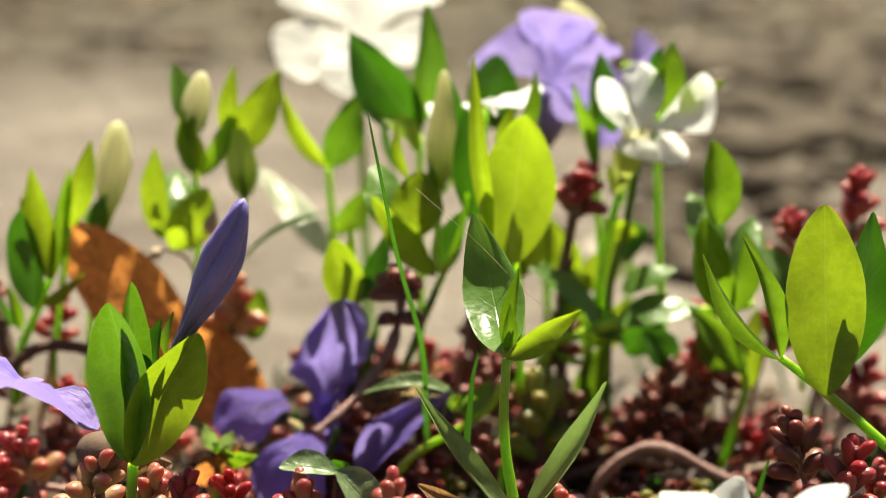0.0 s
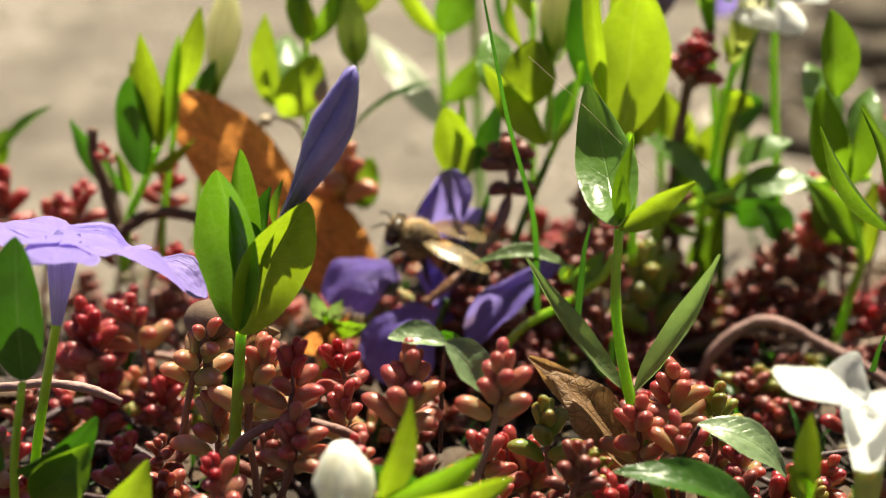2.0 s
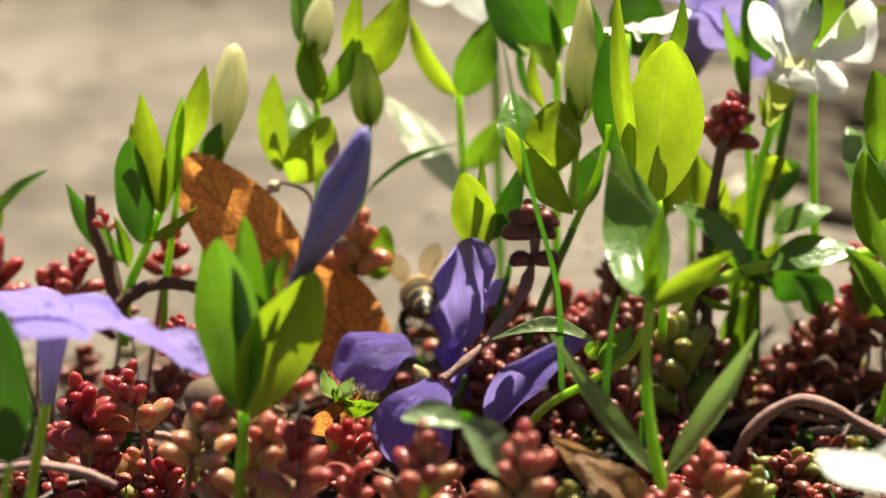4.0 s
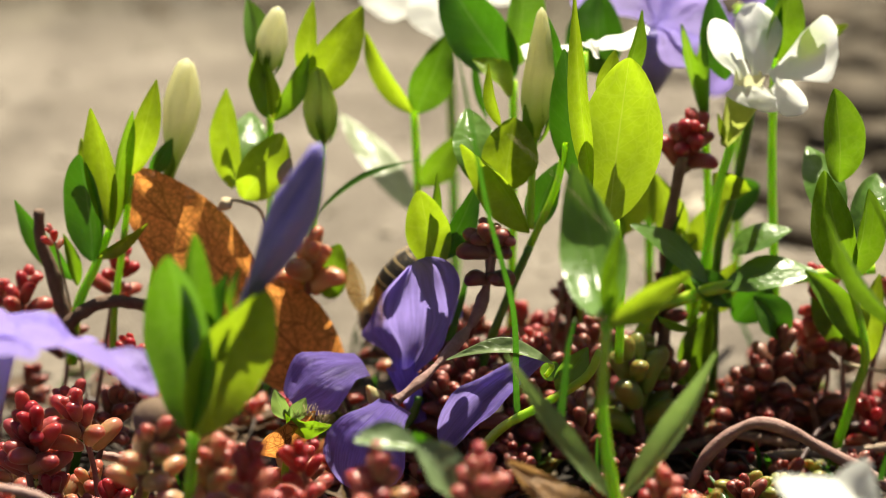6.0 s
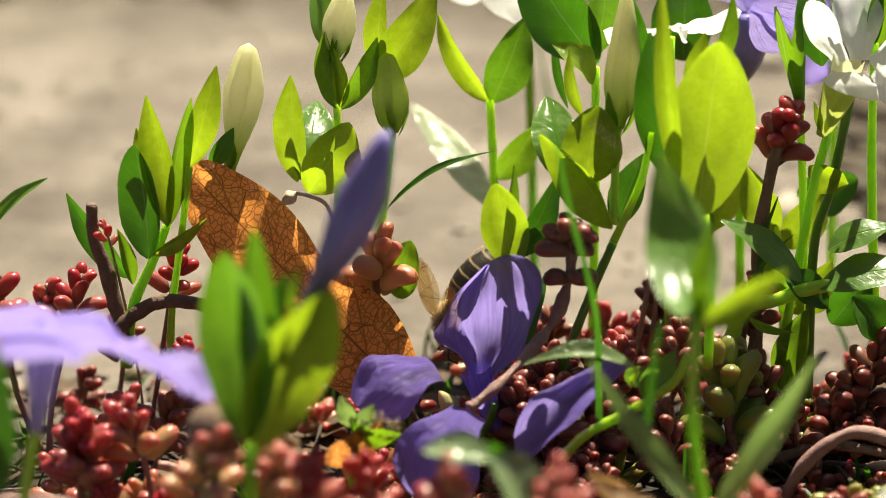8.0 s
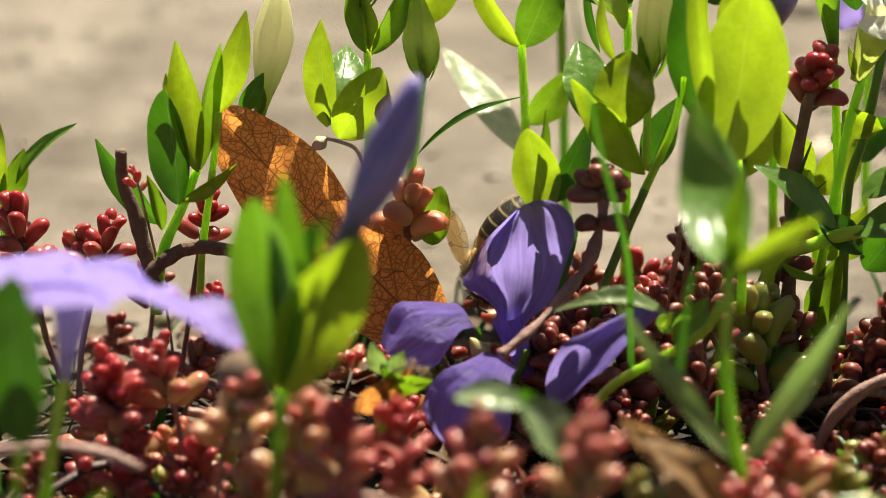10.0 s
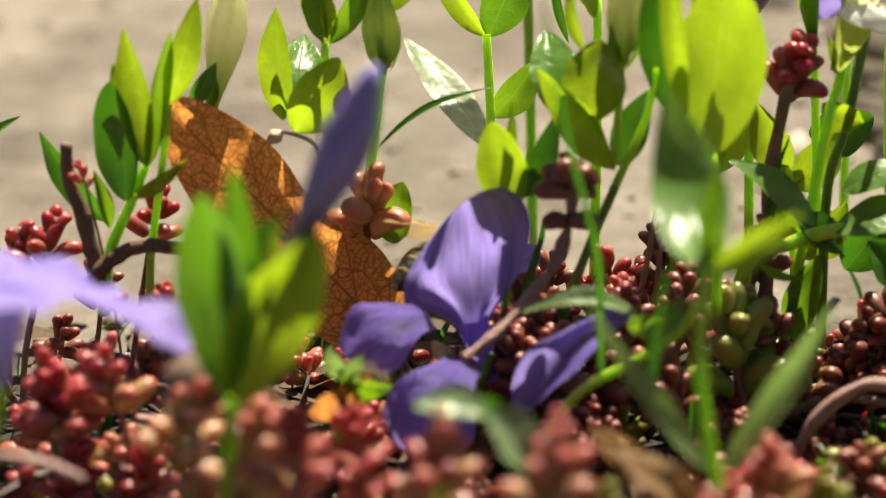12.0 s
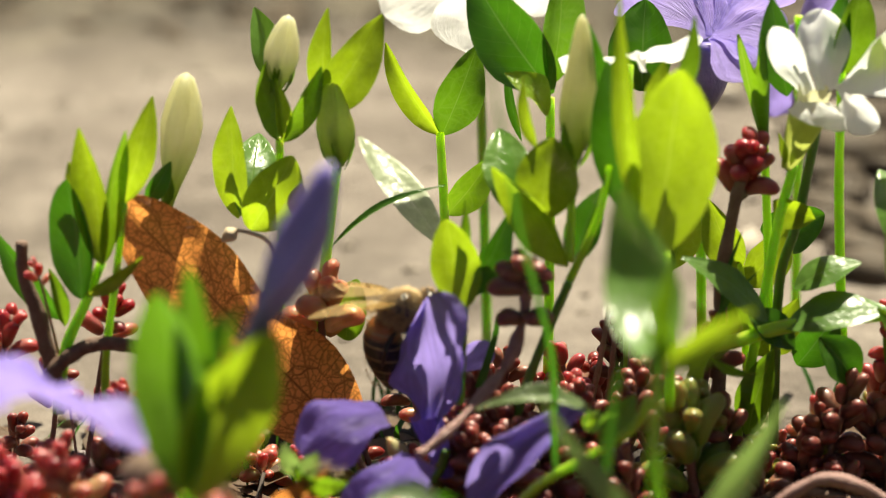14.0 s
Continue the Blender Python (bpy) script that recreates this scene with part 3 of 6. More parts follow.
def scatter(name, label, category, mat, count, area, size, flat, seed, clump=0.0):
    """Loose bits lying on the ground, joined into one thing of kind stuff."""
    rnd = random.Random(seed)
    verts, faces = [], []
    ico = [(0, 0, 1)] + [(math.cos(a) * 0.89, math.sin(a) * 0.89, 0.45) for a in (k * math.tau / 5 for k in range(5))] + \
          [(math.cos(a) * 0.89, math.sin(a) * 0.89, -0.45) for a in ((k + 0.5) * math.tau / 5 for k in range(5))] + [(0, 0, -1)]
    tris = [(0, 1 + k, 1 + (k + 1) % 5) for k in range(5)] + [(11, 6 + (k + 1) % 5, 6 + k) for k in range(5)] + \
           [(1 + k, 6 + k, 1 + (k + 1) % 5) for k in range(5)] + [(6 + k, 6 + (k + 1) % 5, 1 + (k + 1) % 5) for k in range(5)]
    for _ in range(count):
        x, y = rnd.uniform(area[0], area[1]), rnd.uniform(area[2], area[3])
        s = size * rnd.uniform(0.4, 1.0) ** 2 * 1.4
        turn, a, b, c = rnd.uniform(0, math.tau), rnd.uniform(0.7, 1.3), rnd.uniform(0.6, 1.0), flat * rnd.uniform(0.6, 1.3)
        tilt = rnd.uniform(-0.4, 0.4)
        first = len(verts)
        z0 = height(x, y) + s * c * 0.5
        for px, py, pz in ico:
            k = rnd.uniform(0.85, 1.15)
            qx, qy, qz = px * a * s * k, py * b * s * k, pz * c * s * k + px * s * tilt * min(1.0, flat * 2)
            verts.append(((x + qx * math.cos(turn) - qy * math.sin(turn)) * CM, (y + qx * math.sin(turn) + qy * math.cos(turn)) * CM, (z0 + qz) * CM))
        faces += [tuple(first + i for i in t) for t in tris]
    me = bpy.data.meshes.new(name)
    me.from_pydata(verts, [], faces)
    me.polygons.foreach_set("use_smooth", [True] * len(me.polygons))
    me.materials.append(mat)
    return tagged(new(name, me), label, category, kind="stuff")


ground()
scatter("gravel", "small beige pebbles strewn on the sandy soil", "gravel", PEBBLE, 900, (-14, 14, 5.5, 36), 0.10, 0.35, 3)
scatter("leaf_litter", "brown dry leaf crumbs and bark bits on the soil", "leaf litter", LITTER, 900, (-16, 16, 22, 46), 0.45, 0.2, 5)
scatter("dry_litter", "brown dry leaf crumbs and pale stones beside the path", "leaf litter", LITTER, 420, (4, 16, 9, 24), 0.7, 0.3, 6)
scatter("stones", "pale rounded stones lying among litter", "stones", PEBBLE, 200, (3, 16, 9, 30), 0.32, 0.4, 8)
scatter("soil_crumbs", "dark earth crumbs under the stonecrop", "soil", LITTER, 1200, (-8, 8, -9, 4), 0.10, 0.7, 7)


# ---- periwinkle shoots, the near row ----
def near_shoot():
    p = plant_thing(((-2.54, -4.4, 0.57)), "upright periwinkle shoot with lime-green leaves and a furled purple bud")
    stem(p, [(-2.56, -4.4, 0.43), (-2.51, -4.4, 1.02), (-2.46, -4.4, 1.6), (-2.41, -4.4, 2.21)], 0.075, 0.062)
    leaf(p, (-2.43, -4.5, 2.27), (-2.58, -4.5, 3.88), 0.70, LEAF_MID, turn=18, bend=-0.10, fold=0.28, shape="round")
    leaf(p, (-2.37, -4.3, 2.43), (-2.38, -4.3, 4.02), 0.40, LEAF_MID, shape="round", turn=-30, bend=-0.05, fold=0.35)
    leaf(p, (-2.4, -4.5, 2.24), (-1.74, -4.5, 3.57), 0.74, LEAF_LIME, turn=-20, bend=-0.10, fold=0.26, shape="round")
    leaf(p, (-2.2, -4.1, 2.87), (-2.11, -4.1, 3.59), 0.30, LEAF_DARK, turn=30, fold=0.4)
    stem(p, [(-2.4, -4.2, 2.22), (-2.2, -4.2, 2.76), (-1.99, -4.2, 3.32)], 0.045, 0.05, STEM_DARK)
    bud(p, (-2.02, -4.2, 3.24), (-1.29, -4.2, 4.80), 0.36, BUD, "furled blue-violet bud", bend=0.03, sepals=3, peak=0.64, depth=0.42, ridges=4, twist=1.1, blunt=0.30, neck=2.0)


def fork_shoot():
    p = plant_thing(((1.6, -4.3, 0.54)), "periwinkle shoot with two narrow leaves below and a tuft above")
    stem(p, [(1.64, -4.3, 0.42), (1.46, -4.3, 1.01), (1.28, -4.3, 1.68), (1.17, -4.3, 2.45), (1.19, -4.3, 3.21)], 0.075, 0.055)
    leaf(p, (1.16, -4.5, 3.31), (0.91, -3.3, 4.38), 0.66, LEAF_GLOSS, "glossy leaf with a bright glint", turn=6, bend=-0.20, fold=0.16)
    leaf(p, (1.21, -4.2, 3.24), (1.32, -4.2, 4.1), 0.22, LEAF, turn=20, fold=0.5, shape="lance")
    leaf(p, (1.18, -4.4, 3.33), (1.22, -4.4, 3.8), 0.20, LEAF, turn=-10, fold=0.5, shape="lance")
    leaf(p, (1.18, -4.5, 3.28), (1.89, -4.5, 3.76), 0.34, LEAF_LIME, turn=-30, fold=0.35, bend=-0.06, shape="lance")
    leaf(p, (1.27, -4.3, 1.56), (0.31, -4.3, 2.93), 0.33, LEAF_MATT, turn=-48, fold=0.3, bend=-0.05, shape="lance")
    leaf(p, (1.36, -4.3, 1.56), (2.16, -4.3, 2.97), 0.36, LEAF_MATT, turn=48, fold=0.3, bend=-0.07, shape="lance")


def right_shoot():
    p = plant_thing(((5.51, -3.5, 0.59)), "leaning periwinkle shoot with one broad lime leaf")
    stem(p, [(5.51, -3.5, 0.59), (5.41, -3.5, 1.56), (5, -3.5, 2), (4.42, -3.5, 2.53), (3.94, -3.5, 2.92)], 0.075, 0.05)
    leaf(p, (4.4, -3.6, 2.56), (4.31, -3.6, 4.52), 0.83, LEAF_LIME, "broad translucent lime leaf", turn=4, bend=-0.03, fold=0.10, shape="round")
    leaf(p, (4.59, -3.1, 2.63), (4.87, -3.1, 4.3), 0.62, LEAF_DARK, turn=-18, bend=0.06)
    leaf(p, (3.94, -3.5, 2.9), (3.15, -3.5, 4), 0.30, LEAF, turn=55, fold=0.45, shape="lance")
    leaf(p, (3.94, -3.5, 2.9), (3.53, -3.5, 4.18), 0.30, LEAF, turn=-30, fold=0.35, shape="lance")
    leaf(p, (4.47, -3.4, 2.49), (4.73, -3.4, 3.08), 0.2, LEAF_DARK, turn=40, fold=0.4, shape="lance")


# ---- periwinkle shoots, the middle row ----
def broad_shoot():
    p = plant_thing(((0.07, 0.2, 1.25)), "periwinkle shoot with broad lime leaves and a cream bud")
    stem(p, [(0.06, 0.2, 1.01), (0.24, 0.2, 1.56), (0.44, 0.2, 2.1), (0.61, 0.2, 2.51)], 0.06, 0.05, STEM_DARK)
    stem(p, [(0.58, 0.3, 2.42), (0.7, 0.3, 2.69), (0.88, 0.3, 3.14), (0.96, 0.3, 3.59)], 0.05, 0.045)
    stem(p, [(0.61, 0.2, 2.7), (0.62, 0.3, 3.12), (0.65, 0.6, 3.57)], 0.05, 0.045)
    bud(p, (0.65, 0.6, 3.53), (0.71, 0.6, 4.91), 0.33, CREAM, "cream bud in a green calyx", bend=0.01, sepals=5, peak=0.36, blunt=0.22)
    leaf(p, (0.6, 0.1, 2.69), (-0.1, 0.1, 3.62), 0.52, LEAF_LIME, turn=40, bend=-0.10, fold=0.35)
    leaf(p, (0.12, 0.4, 3.06), (-0.04, 0.98, 3.75), 0.50, LEAF_GLOSS, "glossy leaf with a white sheen", turn=-6, bend=0.13, fold=0.09)
    leaf(p, (0.33, 0.4, 3.04), (0.44, 0.4, 3.82), 0.62, LEAF_LIME, turn=-8, shape="round", fold=0.12)
    leaf(p, (0.31, 0.4, 3.71), (0.18, 0.4, 4.38), 0.18, LEAF_LIME, turn=30, shape="lance", fold=0.4)
    leaf(p, (0.64, 0.5, 2.6), (0.9, 0.5, 3.32), 0.40, LEAF_DARK, turn=10, bend=0.05)
    leaf(p, (0.93, 0.69, 4.13), (0.77, 0.69, 4.8), 0.24, LEAF_DARK, turn=15, fold=0.35)
    leaf(p, (1.19, 0.3, 3.07), (0.93, 0.3, 4.56), 0.52, LEAF_DARK, turn=25, bend=0.04)
    leaf(p, (1.38, -0.4, 2.96), (1.55, -0.4, 4.64), 0.90, LEAF_LIME, "broad lime leaf with a shadow across it", turn=-5, bend=-0.04, fold=0.14, shape="round")
    leaf(p, (1.2, -0.5, 3.31), (1, -0.5, 5.31), 0.27, LEAF_LIME, turn=15, fold=0.4, shape="lance")
    leaf(p, (1.29, 0.2, 4.08), (1.44, 0.2, 4.58), 0.26, LEAF_LIME, turn=-10, fold=0.3)
    leaf(p, (1.5, 0.3, 4.12), (1.7, 0.3, 4.96), 0.24, LEAF, turn=-25, fold=0.4, shape="lance")
    stem(p, [(1.52, -0.2, 1.41), (1.52, -0.2, 2.23), (1.46, -0.2, 2.93)], 0.055, 0.045)


def small_shoot():
    p = plant_thing(((-0.4, 0.05, 1)), "small periwinkle shoot with one glowing lime leaf")
    stem(p, [(-0.4, 0.05, 0.82), (-0.38, 0.05, 1.48), (-0.34, 0.05, 2.32)], 0.045, 0.045, STEM_DARK)
    leaf(p, (-0.34, 0, 2.31), (-0.51, 0, 3.16), 0.48, LEAF_LIME, "rounded glowing lime leaf", turn=5, shape="round", fold=0.12, bend=-0.04)
    leaf(p, (-0.41, 0.17, 2.6), (-0.34, 0.17, 3.3), 0.15, LEAF, turn=-20, fold=0.4, shape="lance")
    leaf(p, (-0.32, 0.25, 2.34), (0.08, 0.25, 3.18), 0.36, LEAF_DARK, turn=-25, fold=0.3)


def left_shoot():
    p = plant_thing(((-4.09, 0.4, 1.39)), "upright periwinkle shoot with cupped green leaves")
    stem(p, [(-4.13, 0.4, 1.15), (-4.05, 0.4, 1.75), (-3.85, 0.4, 2.21), (-3.68, 0.4, 2.62)], 0.07, 0.05)
    leaf(p, (-3.87, 0.35, 2.28), (-3.97, 0.35, 3.42), 0.52, LEAF_DARK, turn=22, bend=-0.05, fold=0.25, shape="round")
    leaf(p, (-3.66, 0.3, 2.62), (-3.83, 0.3, 3.92), 0.42, LEAF_LIME, turn=16, bend=-0.08, fold=0.4)
    leaf(p, (-3.67, 0.4, 2.59), (-3.42, 0.4, 3.87), 0.28, LEAF, turn=-35, fold=0.4, bend=-0.06)
    leaf(p, (-3.48, 0.6, 3.13), (-3.19, 0.6, 4.14), 0.36, LEAF_LIME, turn=-15, fold=0.3)
    leaf(p, (-3.85, 0.6, 3.12), (-3.98, 0.6, 3.52), 0.2, LEAF_LIME, turn=10)
    leaf(p, (-3.81, 0.2, 2.36), (-3.27, 0.2, 2.74), 0.19, LEAF_LIME, turn=-30, fold=0.4, shape="lance", bend=0.06)
    leaf(p, (-4.1, 0.64, 1.98), (-4.69, 0.64, 2.85), 0.34, LEAF_DARK, turn=30, bend=0.05)
    leaf(p, (-4.04, 0.4, 2), (-4.17, 0.4, 2.56), 0.2, LEAF, turn=-20, fold=0.5)
    stem(p, [(-3.7, 0.45, 1.26), (-3.67, 0.45, 1.74), (-3.56, 0.45, 2.46), (-3.46, 0.45, 3.17)], 0.045, 0.04)


def cream_bud_shoot():
    p = plant_thing(((-3.39, 1.14, 1.14)), "periwinkle stalk with a tall cream bud")
    stem(p, [(-3.41, 1.14, 0.89), (-3.3, 1.14, 2.07), (-3.16, 1.14, 2.98)], 0.05, 0.045)
    bud(p, (-3.15, 1.14, 2.95), (-2.93, 1.14, 4.23), 0.36, CREAM, "tall cream bud", bend=0.02, twist=0.5, peak=0.62, blunt=0.34, neck=1.5, depth=0.34, ridges=4, sepals=2)
    leaf(p, (-3.32, 0.96, 3.03), (-3.08, 0.96, 3.43), 0.22, LEAF_DARK, turn=-20)


def twin_bud_shoot():
    p = plant_thing(((-2.1, 1.27, 1.11)), "periwinkle clump with two pale buds and bright leaves")
    stem(p, [(-2.15, 1.27, 0.85), (-2.11, 1.27, 1.85), (-2.09, 1.27, 2.7), (-2.09, 1.27, 3.59)], 0.055, 0.045)
    stem(p, [(-1.84, 1.27, 0.85), (-1.75, 1.27, 1.85), (-1.65, 1.27, 2.53), (-1.55, 1.27, 3.31)], 0.06, 0.05)
    bud(p, (-2.14, 1.36, 3.99), (-1.99, 1.36, 4.73), 0.32, CREAM, "pale cream-green bud", peak=0.5, depth=0.3, ridges=4, blunt=0.28)
    stem(p, [(-2.08, 1.32, 3.54), (-2.13, 1.36, 3.81), (-2.14, 1.36, 3.99)], 0.04, 0.04)
    bud(p, (-1.54, 1.27, 3.31), (-1.6, 1.27, 4.11), 0.36, OLIVE, "pale green bud", peak=0.40, blunt=0.30, depth=0.26, ridges=4)
    leaf(p, (-2.09, 1.23, 3.56), (-2.19, 1.23, 4.33), 0.34, LEAF, turn=38, fold=0.5, bend=-0.05)
    leaf(p, (-2.05, 1.21, 3.57), (-2.11, 1.14, 4.19), 0.20, LEAF_LIME, turn=-20, fold=0.4, shape="lance")
    leaf(p, (-2.05, 1.23, 3.55), (-1.69, 1.23, 4.28), 0.36, LEAF, turn=-42, fold=0.5, bend=-0.05)
    leaf(p, (-1.7, 1.41, 3.76), (-1.12, 1.41, 4.73), 0.54, LEAF_LIME, turn=-15, fold=0.24)
    leaf(p, (-1.68, 1.46, 3.79), (-1.63, 1.46, 4.78), 0.30, LEAF_LIME, turn=20, fold=0.3)
    leaf(p, (-2.5, 1.32, 2.78), (-2.54, 1.32, 3.87), 0.42, LEAF_LIME, turn=22, bend=0.04, fold=0.2)
    leaf(p, (-2.42, 1.23, 2.78), (-2.35, 2.09, 3.41), 0.48, LEAF_GLOSS, "glossy leaf with a white sheen", turn=-6, bend=0.13, fold=0.09)
    leaf(p, (-2.37, 1.14, 2.72), (-1.96, 1.14, 3.44), 0.60, LEAF_LIME, turn=-20, shape="round", fold=0.25)
    leaf(p, (-2.17, 1.89, 3.95), (-2.33, 1.89, 4.68), 0.40, LEAF_GLOSS, turn=-15, curl=0.15)
    leaf(p, (-1.61, 1.18, 2.54), (-0.52, 1.18, 3.15), 0.13, LEAF_DARK, turn=55, bend=0.10, fold=0.3, shape="lance")
    leaf(p, (-1.49, 1.23, 1.6), (-1.37, 1.23, 2.21), 0.46, LEAF, turn=15, shape="round")


def right_clump():
    p = plant_thing(((4, 0.2, 0.31)), "periwinkle shoot with folded leaves round its tip")
    stem(p, [(3.75, 0.2, 0.12), (3.97, 0.2, 0.92), (4.07, 0.2, 1.41), (3.86, 0.2, 2.24)], 0.065, 0.05)
    leaf(p, (3.7, 0, 3.27), (3.61, 0, 4.24), 0.52, LEAF, turn=-12, fold=0.35, shape="round")
    leaf(p, (3.73, 0.2, 2.68), (3.47, 0.91, 3.39), 0.46, LEAF_GLOSS, "glossy leaf with a white sheen", turn=-6, bend=0.13, fold=0.09)
    leaf(p, (3.9, 0.2, 2.54), (4.19, 0.85, 3.12), 0.44, LEAF_GLOSS, turn=-8, bend=0.13, fold=0.10)
    leaf(p, (3.8, -0.2, 2.32), (3.52, -0.2, 3.45), 0.56, LEAF, turn=15, fold=0.5, shape="round")
    leaf(p, (3.81, -0.25, 2.33), (3.96, -0.25, 3.28), 0.42, LEAF, turn=-25, fold=0.45, shape="round")
    leaf(p, (4.06, 0.3, 1.43), (3.42, 0.3, 2.25), 0.40, LEAF, turn=-15, fold=0.2)
    leaf(p, (4.14, 0.5, 1.18), (4.22, 0.5, 2.15), 0.34, LEAF_LIME, turn=20)


def runner_leaves():
    p = plant_thing(((1.87, 0.6, 1.25)), "low periwinkle runner with dark glossy leaves")
    stem(p, [(1.63, 0.64, 0.8), (1.87, 0.64, 1.65), (2.21, 0.64, 1.81), (2.63, 0.64, 1.95), (3.45, 0.64, 2.06), (4.19, 0.64, 2.16)], 0.085, 0.07)
    leaf(p, (2.61, 0.6, 1.95), (3.6, 0.6, 2.13), 0.50, LEAF_GLOSS, "dark glossy leaf with a white sheen", turn=46, bend=0.10, fold=0.05)
    leaf(p, (2.46, 0.6, 2.01), (1.65, 0.6, 2.63), 0.44, LEAF_GLOSS, turn=-46, bend=0.10, fold=0.05)
    leaf(p, (2.72, 0.87, 2.25), (3.34, 0.87, 2.5), 0.44, LEAF_GLOSS, turn=46, bend=0.10, fold=0.05)
    leaf(p, (2.52, 1.05, 3.05), (2.91, 1.05, 2.87), 0.40, LEAF_LIME, turn=-35)
    leaf(p, (2.29, 0.73, 2.05), (2.73, 0.73, 1.7), 0.40, LEAF_DARK, turn=20)
    leaf(p, (2.33, 0.96, 0.75), (2.56, 0.96, 1.62), 0.42, LEAF, turn=25)
    leaf(p, (2.96, 0.78, 1.8), (3.33, 0.78, 1.32), 0.5, LEAF_DARK, turn=20)
    leaf(p, (1.92, 0.2, 1.78), (2.35, 0.2, 1.63), 0.16, LEAF, turn=-50, shape="lance")
    leaf(p, (1.84, 0.2, 1.75), (1.94, 0.2, 1.99), 0.16, LEAF_LIME, turn=20)


def arching_leaves():
    p = plant_thing(((0.14, -1.3, 0.86)), "low runner with an arching narrow leaf")
    stem(p, [(-0.02, -1.2, 0.64), (0.3, -1.2, 1.05), (0.73, -1.2, 1.32), (1.14, -1.2, 1.6), (1.28, -1.2, 1.88)], 0.06, 0.05)
    leaf(p, (0.81, -1.5, 1.85), (-0.23, -1.5, 1.88), 0.25, LEAF_MATT, turn=-50, bend=0.16, fold=0.25, shape="lance")
    leaf(p, (0.87, -1, 1.4), (1.17, -1, 1.85), 0.34, LEAF_GLOSS, turn=-10, bend=0.05)
    leaf(p, (0.75, -1, 1.51), (0.87, -1, 1.69), 0.22, LEAF_GLOSS, turn=10, shape="round")
    stem(p, [(0.75, -1.3, 1.65), (0.81, -1.3, 1.74), (0.79, -1.3, 1.79)], 0.035, 0.03)


# ---- shoots and flowers further back ----
def back_shoot():
    p = plant_thing(((-0.55, 2.28, 1.02)), "slim periwinkle shoot with two spread leaves")
    stem(p, [(-0.53, 2.28, 0.9), (-0.57, 2.28, 2.55), (-0.61, 2.28, 3.38)], 0.06, 0.05)
    leaf(p, (-0.6, 2.28, 3.35), (-1.13, 2.28, 4.27), 0.34, LEAF_LIME, turn=34, fold=0.4)
    leaf(p, (-0.59, 2.28, 3.35), (-0.25, 2.28, 4.24), 0.52, LEAF_MID, turn=-12, fold=0.2)
    leaf(p, (-0.55, 2.54, 2.47), (-0.1, 2.54, 3.07), 0.42, LEAF, turn=-20)
    leaf(p, (-0.58, 3.32, 1.9), (-1.51, 4.49, 2.76), 0.40, LEAF_PALE, "pale silvery leaf", turn=-20, bend=0.04, fold=0.03)


def tall_back_shoot():
    p = plant_thing(((0.45, 2.02, 1.12)), "tall periwinkle shoot with dark pointed leaves")
    stem(p, [(0.45, 2.02, 0.87), (0.46, 2.02, 2.75), (0.45, 2.02, 3.79)], 0.06, 0.05)
    leaf(p, (0.47, 2.02, 3.83), (-0.33, 2.02, 5.02), 0.76, LEAF_DARK, turn=20, fold=0.2)
    leaf(p, (0.45, 2.02, 3.91), (0.54, 2.02, 5.35), 0.50, LEAF_MID, turn=-25, fold=0.25)
    leaf(p, (0.42, 1.5, 3.74), (0.01, 1.5, 4.15), 0.40, LEAF_LIME, turn=-40, bend=0.15)
    leaf(p, (0.18, 2.02, 3.36), (0.03, 2.02, 4.21), 0.12, LEAF_DARK, turn=30)
    leaf(p, (1.35, 2.54, 3.73), (1.37, 2.54, 4.64), 0.72, LEAF_DARK, turn=10, shape="round")


def far_right_shoot():
    p = plant_thing(((3.39, 1.41, 1.35)), "periwinkle stem with dark upright leaves")
    stem(p, [(3.28, 1.41, 1.1), (3.17, 1.41, 2.94), (3.15, 1.41, 4.2)], 0.06, 0.05)
    leaf(p, (3.16, 1.41, 4.17), (3.3, 1.41, 5.03), 0.46, LEAF, turn=-10, fold=0.3)
    leaf(p, (3.14, 1.41, 4.17), (3.17, 1.41, 4.97), 0.36, LEAF_DARK, turn=30, fold=0.3)
    leaf(p, (3.4, 1.23, 4.28), (3.6, 1.23, 4.69), 0.36, LEAF_LIME, turn=-20, fold=0.3)
    leaf(p, (3.71, 1.76, 4.3), (3.94, 1.76, 4.48), 0.14, LEAF_LIME, turn=20)
    leaf(p, (2.66, 1.5, 3.94), (2.49, 1.5, 4.88), 0.42, LEAF_DARK, turn=15)
    stem(p, [(2.6, 1.5, 0.81), (2.53, 1.5, 2.31), (2.48, 1.5, 3.16), (2.44, 1.5, 3.67)], 0.05, 0.05)
    part("calyx", cup((2.45, 1.5, 3.58), (2.33, 1.5, 4.35), 0.05, 0.15, 4, 0.25, 1.2), LEAF, p)


